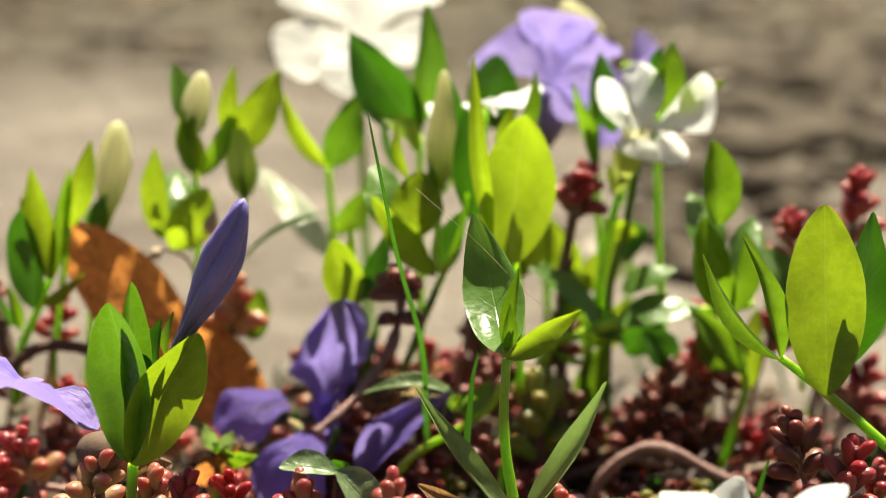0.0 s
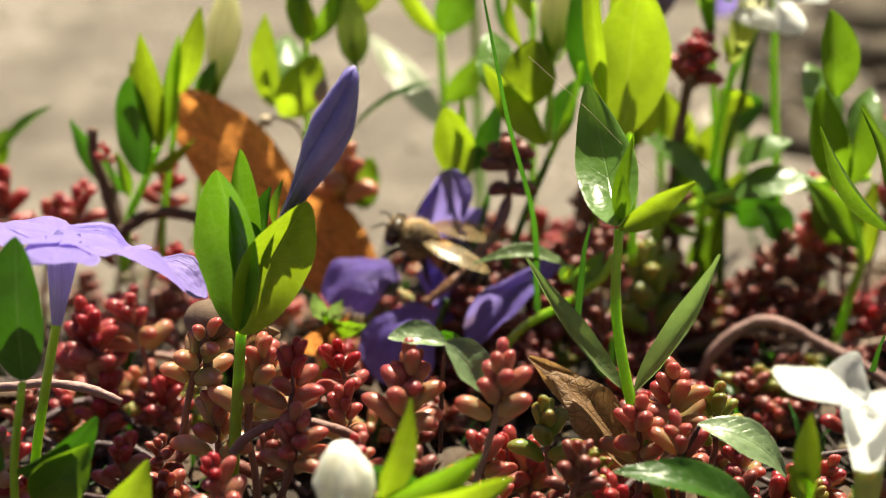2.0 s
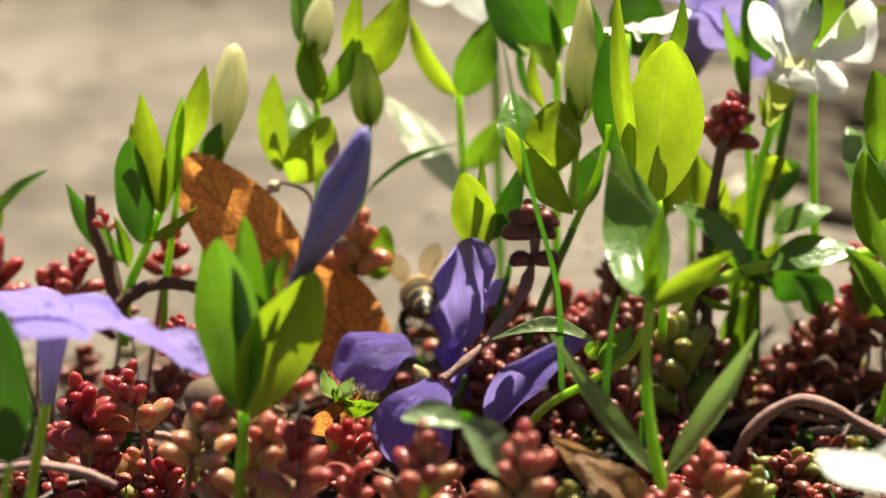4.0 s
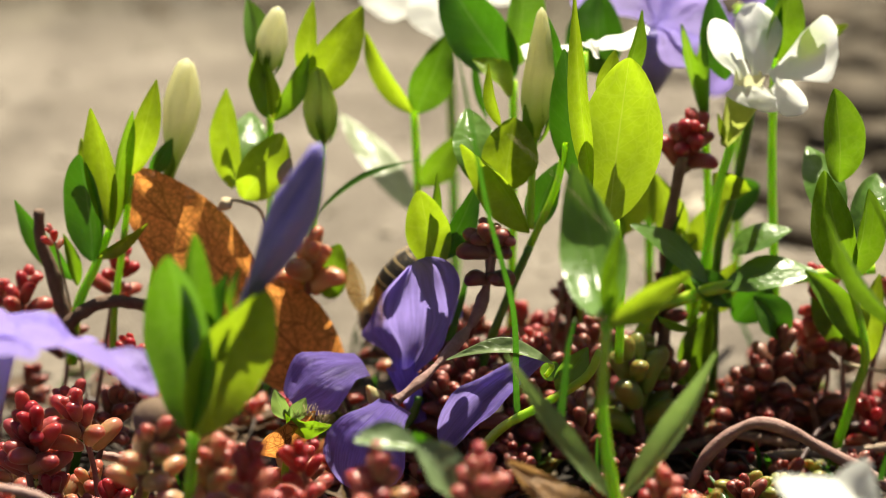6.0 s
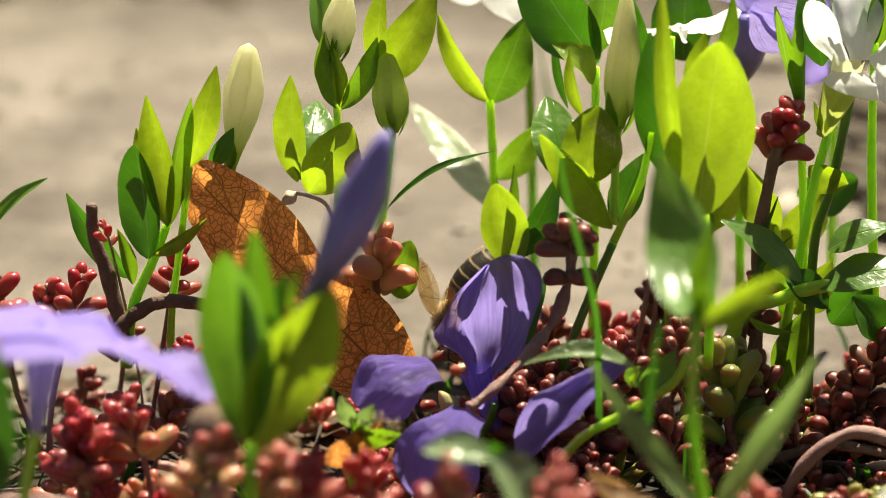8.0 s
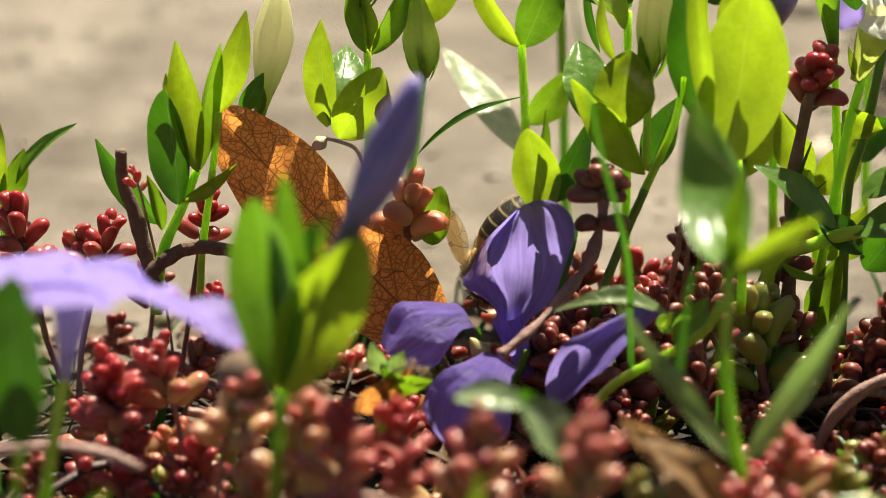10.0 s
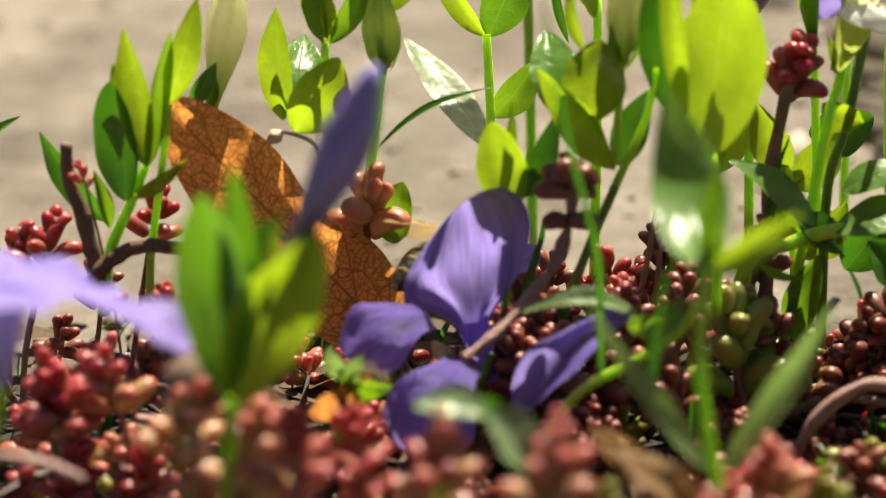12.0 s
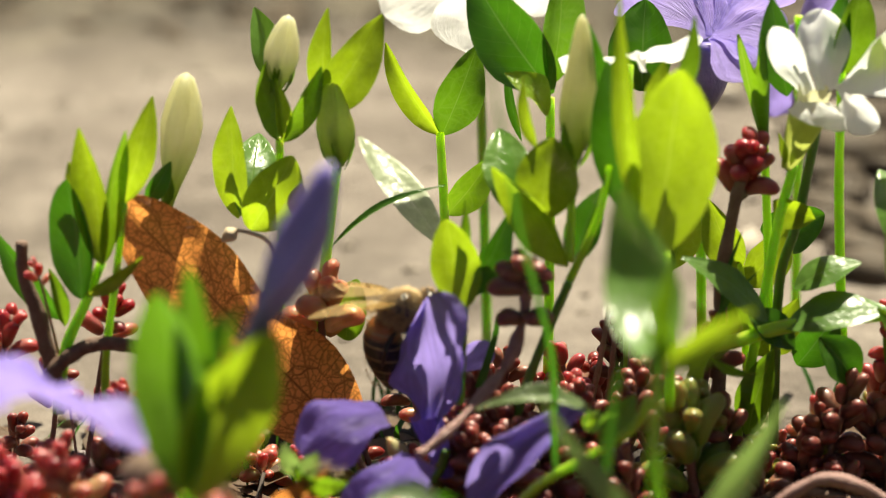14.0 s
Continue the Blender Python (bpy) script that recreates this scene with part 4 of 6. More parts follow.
def pale_right_leaves():
    p = plant_thing(((4.78, 1.05, 1.27)), "low periwinkle sprig with glossy pale leaves")
    stem(p, [(4.84, 1.05, 0.99), (4.76, 1.05, 1.67), (4.62, 1.05, 2.22)], 0.05, 0.04)
    leaf(p, (4.69, 0.96, 2.11), (4.33, 1.32, 2.64), 0.44, LEAF_GLOSS, turn=-6, bend=0.13, fold=0.09)
    leaf(p, (4.71, 0.96, 2.08), (4.83, 1.27, 2.62), 0.40, LEAF_GLOSS, turn=-6, bend=0.13, fold=0.09)
    leaf(p, (4.82, 1.14, 1.51), (4.32, 1.14, 1.92), 0.4, LEAF, turn=25)
    leaf(p, (3.99, 0.87, 1.2), (3.58, 0.87, 1.98), 0.44, LEAF, turn=15)
    leaf(p, (5.56, 1.14, 1.5), (5.67, 1.14, 2.19), 0.5, LEAF_DARK, turn=15)


def back_right_shoot():
    p = plant_thing(((2.38, 1.76, 1.18)), "periwinkle shoot half hidden behind the white flower's stalks")
    stem(p, [(2.39, 1.76, 0.95), (2.34, 1.76, 1.65), (2.28, 1.76, 2.27)], 0.05, 0.04)
    leaf(p, (2.28, 1.76, 2.16), (1.96, 1.76, 2.86), 0.46, LEAF_LIME, turn=20)
    leaf(p, (2.53, 2.41, 2.36), (3.15, 2.41, 2.53), 0.56, LEAF_DARK, turn=-20, shape="round")
    leaf(p, (2.36, 1.89, 1.95), (2.75, 1.89, 2.57), 0.50, LEAF_LIME, turn=-15)
    leaf(p, (2.37, 1.5, 1.5), (2.17, 1.5, 2.06), 0.44, LEAF, turn=15)
    leaf(p, (2.4, 1.41, 1.42), (2.81, 1.41, 1.98), 0.48, LEAF_LIME, turn=-25)
    leaf(p, (2.82, 1.32, 1.34), (3.18, 1.32, 1.88), 0.50, LEAF_DARK, turn=-10)
    stem(p, [(1.57, 2.02, 1.08), (1.59, 2.02, 1.66), (1.65, 2.02, 2.47)], 0.045, 0.04)
    leaf(p, (1.61, 2.02, 2.01), (1.38, 2.02, 2.63), 0.42, LEAF, turn=20)
    leaf(p, (1.62, 2.02, 2.07), (1.83, 2.02, 2.87), 0.40, LEAF_LIME, turn=-20)


def far_left_shoot():
    p = plant_thing(((-5.88, 1.46, 1.12)), "low periwinkle sprig beside a pale leaf")
    stem(p, [(-5.83, 1.46, 0.88), (-5.8, 1.46, 1.66), (-5.85, 1.46, 2.2)], 0.05, 0.04)
    leaf(p, (-5.83, 1.46, 1.96), (-5.83, 1.46, 2.93), 0.50, LEAF_LIME, turn=15)
    leaf(p, (-5.78, 1.46, 1.96), (-5.55, 1.46, 2.5), 0.30, LEAF, turn=-25)
    leaf(p, (-5.63, 1.36, 2.16), (-4.99, 1.36, 2.79), 0.26, LEAF_GLOSS, turn=48)
    leaf(p, (-5.97, 1.89, 2.37), (-5.93, 1.89, 3.45), 0.12, LEAF_DARK, turn=20, shape="lance")


near_shoot()
fork_shoot()
right_shoot()
broad_shoot()
small_shoot()
left_shoot()
cream_bud_shoot()
twin_bud_shoot()
right_clump()
runner_leaves()
arching_leaves()
back_shoot()
tall_back_shoot()
far_right_shoot()
far_left_shoot()
back_right_shoot()
pale_right_leaves()


# ---- flowers ----
def petal(flower, base, tip, width, mat, **kw):
    kw.setdefault("seed", round(abs(base[0]) * 13 + abs(tip[2]) * 29 + width * 5, 2))
    kw.setdefault("wave", 0.10)
    kw.setdefault("shape", "petal")
    return part("petal", sheet(base, tip, width, nu=18, nv=10, **kw), mat, flower)


def flower_thing(base, label):
    return thing("periwinkle_flower", base, label, "flower", "periwinkle flowers")


def white_flower():
    f = flower_thing(((2.66, 1.05, 0.97)), "open white periwinkle flower on two green stalks")
    stem(f, [(2.23, 1, 0.67), (2.44, 1, 2.03), (2.56, 1, 2.82), (2.7, 1, 3.42)], 0.06, 0.055)
    stem(f, [(2.59, 1.09, 0.64), (2.6, 1.09, 2.19), (2.75, 1.09, 2.83), (2.91, 1.09, 3.77)], 0.06, 0.055, STEM_DARK)
    part("tube", cup((2.63, 1, 3.37), (2.8, 1, 3.86), 0.055, 0.17, 5, 0.05, 1.3), PALE_TUBE, f, "yellow-green flower tube")
    for foot_at, end in (((2.62, 0.94, 3.43), (2.54, 0.94, 3.73)), ((2.66, 0.94, 3.43), (2.75, 0.94, 3.74))):
        part("sepal", sheet(foot_at, end, 0.09, shape="lance", nu=8, nv=4), LEAF_LIME, f)
    part("throat", cup((2.79, 0.98, 3.82), (2.86, 0.98, 4.12), 0.09, 0.15, 5, 0.16, 1.8), CREAMY_THROAT, f, "yellowish throat")
    petal(f, (2.85, 1, 4.02), (2.44, 0.96, 4.7), 0.42, WHITE, turn=38, bend=-0.08, fold=0.30, shape="banner", skew=0.5, wave=0.16)
    petal(f, (2.98, 1.09, 4.1), (2.94, 1.27, 4.82), 0.56, WHITE, turn=-6, bend=-0.08, fold=0.28, shape="banner", skew=-0.25, wave=0.14)
    petal(f, (3.09, 1.05, 4.07), (3.76, 1.09, 4.46), 0.66, WHITE, turn=-10, bend=-0.05, fold=0.18, shape="vane", skew=-0.45, wave=0.12)
    petal(f, (2.97, 0.96, 4.03), (2.89, 0.69, 3.85), 0.60, WHITE, turn=8, bend=0.22, fold=-0.28, shape="fan", skew=0.3, wave=0.14)
    petal(f, (3.12, 0.96, 4.05), (3.44, 0.73, 3.87), 0.42, WHITE, turn=-24, bend=0.18, fold=0.45, shape="banner", skew=0.35, wave=0.16)


def back_white_flower():
    f = flower_thing(((-0.3, 4.88, 0.6)), "large white periwinkle flower standing behind the leaves")
    stem(f, [(-0.16, 4.88, 0.3), (-0.21, 4.88, 2.32), (-0.27, 4.88, 4.06)], 0.07, 0.06)
    petal(f, (-0.2, 4.62, 4.4), (-1.24, 4.23, 4.11), 1.1, WHITE, turn=-40, fold=0.1)
    petal(f, (-0.2, 4.62, 4.4), (-0.31, 3.58, 3.84), 0.95, WHITE, turn=0, fold=0.1, bend=0.1)
    petal(f, (-0.16, 4.62, 4.4), (0.6, 4.36, 4.21), 0.95, WHITE, turn=40, fold=0.1)
    petal(f, (-0.2, 4.75, 4.38), (-0.84, 6.18, 4.86), 1.2, WHITE, turn=-10, fold=0.1)
    petal(f, (-0.16, 4.75, 4.4), (0.38, 6.18, 4.86), 1.2, WHITE, turn=10, fold=0.1)


def side_white_flower():
    f = flower_thing(((1.2, 1.41, 1.33)), "white periwinkle flower seen from its edge")
    stem(f, [(1.22, 1.41, 1.08), (1.17, 1.41, 2.93), (1.17, 1.41, 4.25)], 0.06, 0.055)
    petal(f, (1.14, 1.36, 4.36), (1.85, 1.36, 4.52), 0.7, WHITE, turn=-78, fold=0.12)
    petal(f, (1.14, 1.36, 4.36), (0.51, 1.36, 4.32), 0.6, WHITE, turn=75, fold=0.12)
    petal(f, (1.14, 1.18, 4.4), (1.31, 1.18, 4.27), 0.6, WHITE, turn=70, fold=0.12)


def back_purple_flower():
    f = flower_thing(((2.17, 2.54, 0.96)), "pale violet periwinkle flower standing behind the leaves")
    stem(f, [(2, 2.54, 0.7), (1.95, 2.54, 2.62), (1.95, 2.54, 3.79)], 0.06, 0.06)
    part("tube", tube([(1.92, 2.54, 3.55), (1.98, 2.54, 3.79), (2.03, 2.54, 4.22)], 0.10, 0.26, 12), BUD, f)
    petal(f, (2, 2.54, 4.28), (1.3, 3.32, 4.6), 0.95, VIOLET, turn=-25, fold=0.1)
    petal(f, (2.03, 2.54, 4.28), (2.13, 3.71, 4.89), 0.95, VIOLET, turn=0, fold=0.1)
    petal(f, (2.01, 2.41, 4.32), (2.65, 2.02, 4.28), 0.8, VIOLET, turn=38, fold=0.1)
    petal(f, (2.03, 2.54, 4.28), (2.63, 3.32, 4.67), 0.85, VIOLET, turn=25, fold=0.1)
    petal(f, (2, 2.41, 4.29), (2.32, 1.63, 4.04), 0.5, VIOLET, turn=10)


def far_purple_flower():
    f = flower_thing(((3.13, 4.62, 0.66)), "pale violet periwinkle flower with a cream bud beside it")
    stem(f, [(3.13, 4.62, 0.36), (3.09, 4.62, 2.58), (3.06, 4.62, 4.03)], 0.06, 0.06)
    petal(f, (3.07, 4.62, 3.96), (3.45, 4.62, 4.24), 0.7, VIOLET, turn=40)
    petal(f, (3.07, 4.62, 3.96), (2.87, 4.62, 3.6), 0.6, VIOLET, turn=10)
    bud(f, (2.72, 4.1, 4.15), (2.23, 4.1, 4.92), 0.44, CREAM, "cream bud", peak=0.5)
    petal(f, (2.77, 4.62, 3.53), (2.83, 4.62, 2.95), 0.45, VIOLET, turn=10)


def fallen_flower():
    """The flower that the bee visits: it lies low, three petals spread on the stonecrop, one standing."""
    f = flower_thing(((-0.76, -0.2, 0.67)), "low blue-violet periwinkle flower lying on the stonecrop")
    stem(f, [(-0.76, -0.2, 0.61), (-0.59, -0.2, 0.79), (-0.51, -0.2, 1.03)], 0.05, 0.06, STEM_DARK)
    part("tube", cup((-0.50, -0.12, 0.74), (-0.69, -0.12, 1.34), 0.07, 0.15, 5, 0.02, 1.2), PURPLE, f, "dark violet flower tube")
    part("throat", spindle((-0.86, -0.35, 0.95), (-1.04, -0.35, 1.2), 0.18, depth=0.1), DULL_YELLOW, f, "yellowish throat")
    petal(f, (-1.08, -0.4, 1.48), (-1.8, -0.8, 1.21), 0.66, PURPLE, turn=-25, bend=0.22, fold=-0.5, shape="banner", wave=0.22)
    petal(f, (-0.75, -0.8, 1.18), (-1.19, -1.3, 0.47), 0.80, PURPLE, turn=-14, bend=0.34, fold=-0.55, shape="banner", wave=0.16)
    petal(f, (0.71, -0.7, 1.63), (-0.27, -1, 0.79), 0.58, PURPLE, turn=-20, bend=0.14, fold=0.7, shape="banner", wave=0.26)
    petal(f, (-0.48, 0.5, 1.5), (-0.12, 0.5, 1.84), 0.32, PURPLE, turn=-30)
    return f


def low_petal_flower():
    f = flower_thing(((-4.3, -4.6, 0.5)), "lilac periwinkle flower held flat above the stonecrop")
    stem(f, [(-4.49, -4.6, 0.38), (-4.4, -4.6, 1.08), (-4.27, -4.6, 1.78), (-4.14, -4.6, 2.4)], 0.06, 0.055)
    part("tube", cup((-4.14, -4.6, 2.38), (-4.03, -4.6, 3.22), 0.05, 0.17, 5, 0.05, 1.1), PALE_LILAC, f, "whitish violet flower tube")
    petal(f, (-4.05, -4.6, 3.24), (-2.72, -4.6, 2.64), 1.1, VIOLET, turn=76, bend=0.07, fold=0.10, shape="fan", wave=0.20, skew=-0.35)
    petal(f, (-4.05, -4.6, 3.24), (-5.45, -4.6, 3.64), 1.1, VIOLET, turn=-82, bend=-0.08, fold=0.06, shape="fan", wave=0.12)
    petal(f, (-4.08, -4.5, 3.22), (-4.75, -3.7, 3.08), 0.9, VIOLET, turn=-75, bend=0.05, fold=0.05, shape="fan")
    petal(f, (-4.0, -4.5, 3.20), (-3.45, -3.8, 2.85), 0.9, VIOLET, turn=85, bend=0.05, fold=0.05, shape="fan")
    petal(f, (-4.04, -4.65, 3.22), (-4.05, -5.5, 3.30), 0.85, VIOLET, turn=0, bend=0.03, fold=-0.05, shape="fan")


def front_white_flower():
    f = flower_thing(((3.34, -6.4, 0.24)), "white periwinkle flower close to the ground")
    stem(f, [(3.33, -6.4, -0.05), (3.29, -6.4, 0.81), (3.27, -6.4, 1.48)], 0.06, 0.06)
    part("tube", cup((3.36, -6.4, 1.5), (3.33, -6.4, 2.32), 0.10, 0.25, 5, 0.04, 1.1), WHITE, f)
    part("calyx", tube([(3.27, -6.4, 1.3), (3.35, -6.4, 1.41), (3.36, -6.4, 1.69)], 0.10, 0.14, 12), PALE_GREEN, f, "yellow-green calyx")
    petal(f, (3.28, -6.4, 2.27), (2.48, -6.5, 2.68), 0.50, WHITE, turn=50, bend=-0.05, fold=0.25, shape="banner")
    petal(f, (3.34, -6.2, 2.19), (3.07, -5.7, 2.39), 0.62, WHITE, turn=12, bend=0.05, fold=0.15, shape="banner")
    petal(f, (3.39, -6.4, 2.27), (4.18, -6.4, 2.68), 0.48, WHITE, turn=-44, bend=-0.06, fold=0.25, shape="banner")
    petal(f, (3.36, -6.6, 2.33), (3.57, -7, 2.59), 0.44, WHITE, turn=-20, bend=0.1, fold=0.15, shape="banner")


white_flower()
back_white_flower()
side_white_flower()
back_purple_flower()
far_purple_flower()
LOW_FLOWER = fallen_flower()
low_petal_flower()
front_white_flower()


def standing_petal():
    """The petal that the bee pushes about; its origin is its claw."""
    claw = V(((-0.68, -0.15, 1.12)))
    ob = part("petal", sheet(claw, claw + V((0, 0, 1.32)), 1.20, shape="spoon", bend=-0.06, fold=0.08, curl=-0.05, wave=0.14, seed=4.2, nu=26, nv=20, skew=0.75, pleat=0.12), PURPLE, LOW_FLOWER)
    shift = claw * CM - LOW_FLOWER.location
    for v in ob.data.vertices:
        v.co -= shift
    ob.location = shift
    return ob, shift


PETAL, PETAL_CLAW = standing_petal()


# ---- dead leaves, twigs, runners, grass ----
def dead_leaf(base, tip, width, mat, label, **kw):
    d = thing("dead_leaf", base, label, "leaf")
    part("blade", sheet(base, tip, width, nu=30, nv=14, **kw), mat, d)
    return d


def dead_leaves():
    d = dead_leaf((-1.37, 0.71, 0.73), (-3.56, 0.71, 3.12), 1.08, DEAD, "dry orange-brown fallen leaf with dark net veins", shape="oblong", turn=-6, twist=16, wave=0.15, fold=0.12, bend=-0.03, seed=2.0, waist=0.32)
    part("stalk", tube([(-1.16, 0.71, 0.31), (-1.31, 0.71, 0.51), (-1.41, 0.71, 0.72)], 0.03, 0.035), BARK, d)
    dead_leaf((1.4, -4.3, 0.74), (0.33, -4.3, 1.93), 0.62, DEAD_PALE, "torn brown dry leaf lying on the soil", shape="leaf", turn=-35, wave=0.25, fold=0.2, seed=5.0)
    dead_leaf((-2.5, -3.6, 1.7), (-2.09, -3.6, 1.91), 0.34, DEAD_PALE, "small tan dry leaf", shape="round", turn=20, wave=0.2, seed=6.0)
    dead_leaf((-2.09, -1.6, 0.96), (-1.5, -1.6, 1.39), 0.40, DEAD, "small rusty withering leaf", shape="leaf", turn=-35, wave=0.2, bend=0.2, seed=7.0)


def twig(points, r0, r1, mat, label, name="twig", category="twig", knots=0.25):
    t = thing(name, points[0], label, category)
    part("bark", tube(points, r0, r1, 10, knots, points[0][0], 8), mat, t)
    return t


def twigs():
    twig([(-4.09, 0.4, 1.39), (-4.2, 0.4, 1.72), (-4.3, 0.4, 2.17), (-4.4, 0.4, 2.47), (-4.41, 0.4, 2.81)], 0.085, 0.055, BARK, "short broken brown twig standing upright")
    twig([(-4.26, 0.3, 1.43), (-4.08, 0.3, 1.67), (-3.79, 0.3, 1.85), (-3.48, 0.3, 1.85), (-3.21, 0.3, 1.76), (-2.95, 0.3, 1.44)], 0.075, 0.06, BARK, "arching reddish-brown runner above the soil", "runner", "stem")
    twig([(2.09, -0.7, -0.17), (2.23, -0.7, 0.24), (2.44, -0.7, 0.65), (2.83, -0.7, 0.94), (3.2, -0.7, 0.88), (3.59, -0.7, 0.66), (4.19, -0.7, 0.31), (4.86, -0.7, -0.2)], 0.066, 0.058, MOTTLED, "arching pink-brown woody runner above the soil", "runner", "stem")
    twig([(1.76, 0.2, 0.2), (2.33, 0.2, 0.36), (2.73, 0.2, 0.48), (3.42, 0.2, 0.37)], 0.06, 0.05, BARK, "dark woody runner on the soil", "runner", "stem")
    twig([(2.67, 0, 0.14), (3.17, 0, 0.33), (3.74, 0, 0.35), (4.42, 0, 0.45)], 0.06, 0.05, BARK, "dark woody runner on the soil", "runner", "stem")
    twig([(3.37, 0.69, 0.05), (3.95, 0.69, 0.17), (4.53, 0.69, 0.12)], 0.07, 0.06, RUNNER, "pink woody runner over the soil", "runner", "stem")
    twig([(1.99, 0.96, 0.62), (2.06, 0.96, 1.49), (2.05, 0.96, 2.29), (2.16, 0.96, 3.07), (2.21, 0.96, 3.27)], 0.085, 0.05, BARK, "dark upright stonecrop stem", "stem", "stem")
    twig([(-5.18, -4.2, 1.57), (-4.69, -4.2, 1.58), (-4.36, -4.2, 1.62), (-3.93, -4.2, 1.56), (-3.61, -4.2, 1.42)], 0.05, 0.045, RUNNER, "pink stonecrop runner along the soil", "runner", "stem")
    twig([(-2.49, -4.9, 1.17), (-2.3, -4.9, 1.37), (-1.92, -4.9, 1.51), (-1.5, -4.9, 1.43), (-1.23, -4.9, 1.3)], 0.05, 0.045, RUNNER, "pink stonecrop runner along the soil", "runner", "stem")
    twig([(-3.63, -1.2, 0.76), (-3.36, -1.2, 0.7), (-3.15, -1.2, 0.63)], 0.045, 0.04, RUNNER, "pink stonecrop runner along the soil", "runner", "stem")
    twig([(3.9, 0.64, 1.13), (4.07, 0.64, 1.08), (4.42, 0.64, 1.01)], 0.02, 0.02, STRAW, "pale dry straw lying loose", "straw", "straw", 0.1)
    twig([(-2.14, 0.78, 2.25), (-2.09, 0.78, 2.43), (-2.17, 0.78, 2.7), (-2.33, 0.78, 2.79), (-2.47, 0.78, 2.82)], 0.022, 0.018, STRAW, "curled thin dry tan stalk", "dry_stalk", "stalk", 0.15)
    dry = thing("seedpod", ((-2.57, 0.78, 2.73)), "small dry tan seedpod on a stalk", "seedpod")
    part("head", spindle((-2.46, 0.78, 2.83), (-2.61, 0.78, 2.71), 0.14, depth=0.15), STRAW, dry)
    other = thing("seedpod", ((-1.94, 0.91, 2.96)), "small dry tan seedpod on a stalk", "seedpod")
    part("husk", spindle((-1.96, 0.91, 2.94), (-1.86, 0.91, 3.24), 0.17, depth=0.15), STRAW, other)
    for pts in ([(0.94, 1.05, 0.58), (1.02, 1.05, 1.21), (1.07, 1.05, 1.82)], [(0.77, 1.18, 0.59), (0.93, 1.18, 1.41), (1.01, 1.18, 1.96)], [(1.21, 1.32, 0.61), (1.23, 1.32, 1.37), (1.25, 1.32, 1.92)], [(-1.09, 0.87, 0.01), (-1.32, 0.87, 0.63), (-1.55, 0.87, 1)]):
        twig(pts, 0.035, 0.025, BARK, "thin dark dry stem", "dry_stalk", "stalk", 0.2)
    fuzzy = thing("hairy_sprout", ((-1.75, -1.7, 1)), "small hairy green sprout", "plant")
    part("stem", tube([(-1.8, -1.7, 0.71), (-1.74, -1.7, 1.23), (-1.77, -1.7, 1.46)], 0.04, 0.03), STEM, fuzzy)
    part("leaf", sheet((-1.76, -1.7, 1.33), (-1.88, -1.7, 1.64), 0.20, turn=20), LEAF_MATT, fuzzy)
    part("leaf", sheet((-1.74, -1.7, 1.32), (-1.58, -1.7, 1.56), 0.20, turn=-20), LEAF_MATT, fuzzy)
    part("leaf", sheet((-1.76, -1.7, 1.33), (-1.33, -1.7, 1.28), 0.27, turn=-40, bend=0.2, wave=0.15), LEAF, fuzzy)
    rnd = random.Random(4)
    for k in range(64):
        s = rnd.random()
        at = V(((-1.74, -1.7, 1.32))).lerp(V(((-1.39, -1.7, 1.25))), s) + V((0, -0.03, 0.10 * math.sin(s * 3)))
        part("hair", tube([at, at + V((rnd.uniform(-0.04, 0.09), rnd.uniform(-0.07, 0.05), rnd.uniform(0.04, 0.14)))], 0.003, 0.0015, 3, 0, 0, 1), STRAW, fuzzy)


def grass(points, width, label="single green grass blade"):
    g = thing("grass_blade", points[0], label, "grass")
    line = smooth_line(points, 5)
    bm = bmesh.new()
    uv = bm.loops.layers.uv.new("UVMap")
    rows = []
    for i, p in enumerate(line):
        u = i / (len(line) - 1)
        w = 0.5 * width * (1 - u) ** 0.5 + 0.003
        rows.append([(bm.verts.new(p + V((s * w, -0.3 * w * abs(s), 0))), (u, 0.5 + 0.5 * s)) for s in (-1, 0, 1)])
    for a, b in zip(rows, rows[1:]):
        for k in range(2):
            quad = (a[k], a[k + 1], b[k + 1], b[k])
            f = bm.faces.new([q[0] for q in quad])
            for loop, q in zip(f.loops, quad):
                loop[uv].uv = q[1]
    part("blade", bm, GRASS, g)


def grasses():
    grass([(0.48, -1.1, 1.13), (0.46, -1.25, 1.57), (0.41, -2.1, 2.62), (0.17, -2.9, 3.78), (0.01, -3.5, 4.76), (-0.12, -3.5, 5.46)], 0.062, "tall thin dark green grass blade")
    grass([(0.82, -3.5, 1.96), (0.86, -3.5, 2.38), (0.89, -3.5, 2.73), (0.95, -3.5, 3.01)], 0.07)
    grass([(3.76, -3.4, 1.42), (3.81, -3.4, 1.63), (3.87, -3.4, 1.81)], 0.06)
    grass([(-0.21, 0.4, 1.42), (-0.07, 0.4, 1.91), (-0.04, 0.4, 2.15)], 0.08)
    grass([(1.48, 0.78, 1.06), (1.46, 0.78, 1.54), (1.52, 0.78, 2.1)], 0.08)
    grass([(2.05, 0.87, 1.89), (2.09, 0.87, 2.37), (2.22, 0.87, 2.8)], 0.06)
    grass([(1.92, 0.73, 1.87), (2.14, 0.73, 2.23), (2.37, 0.73, 2.45)], 0.06)
    grass([(-4.39, 0.4, -0.21), (-4.31, 0.4, 0.16), (-4.28, 0.4, 0.6)], 0.10)
    grass([(-4.06, -0.5, 0.15), (-3.97, -0.5, 0.52), (-3.9, -0.5, 0.88)], 0.10)


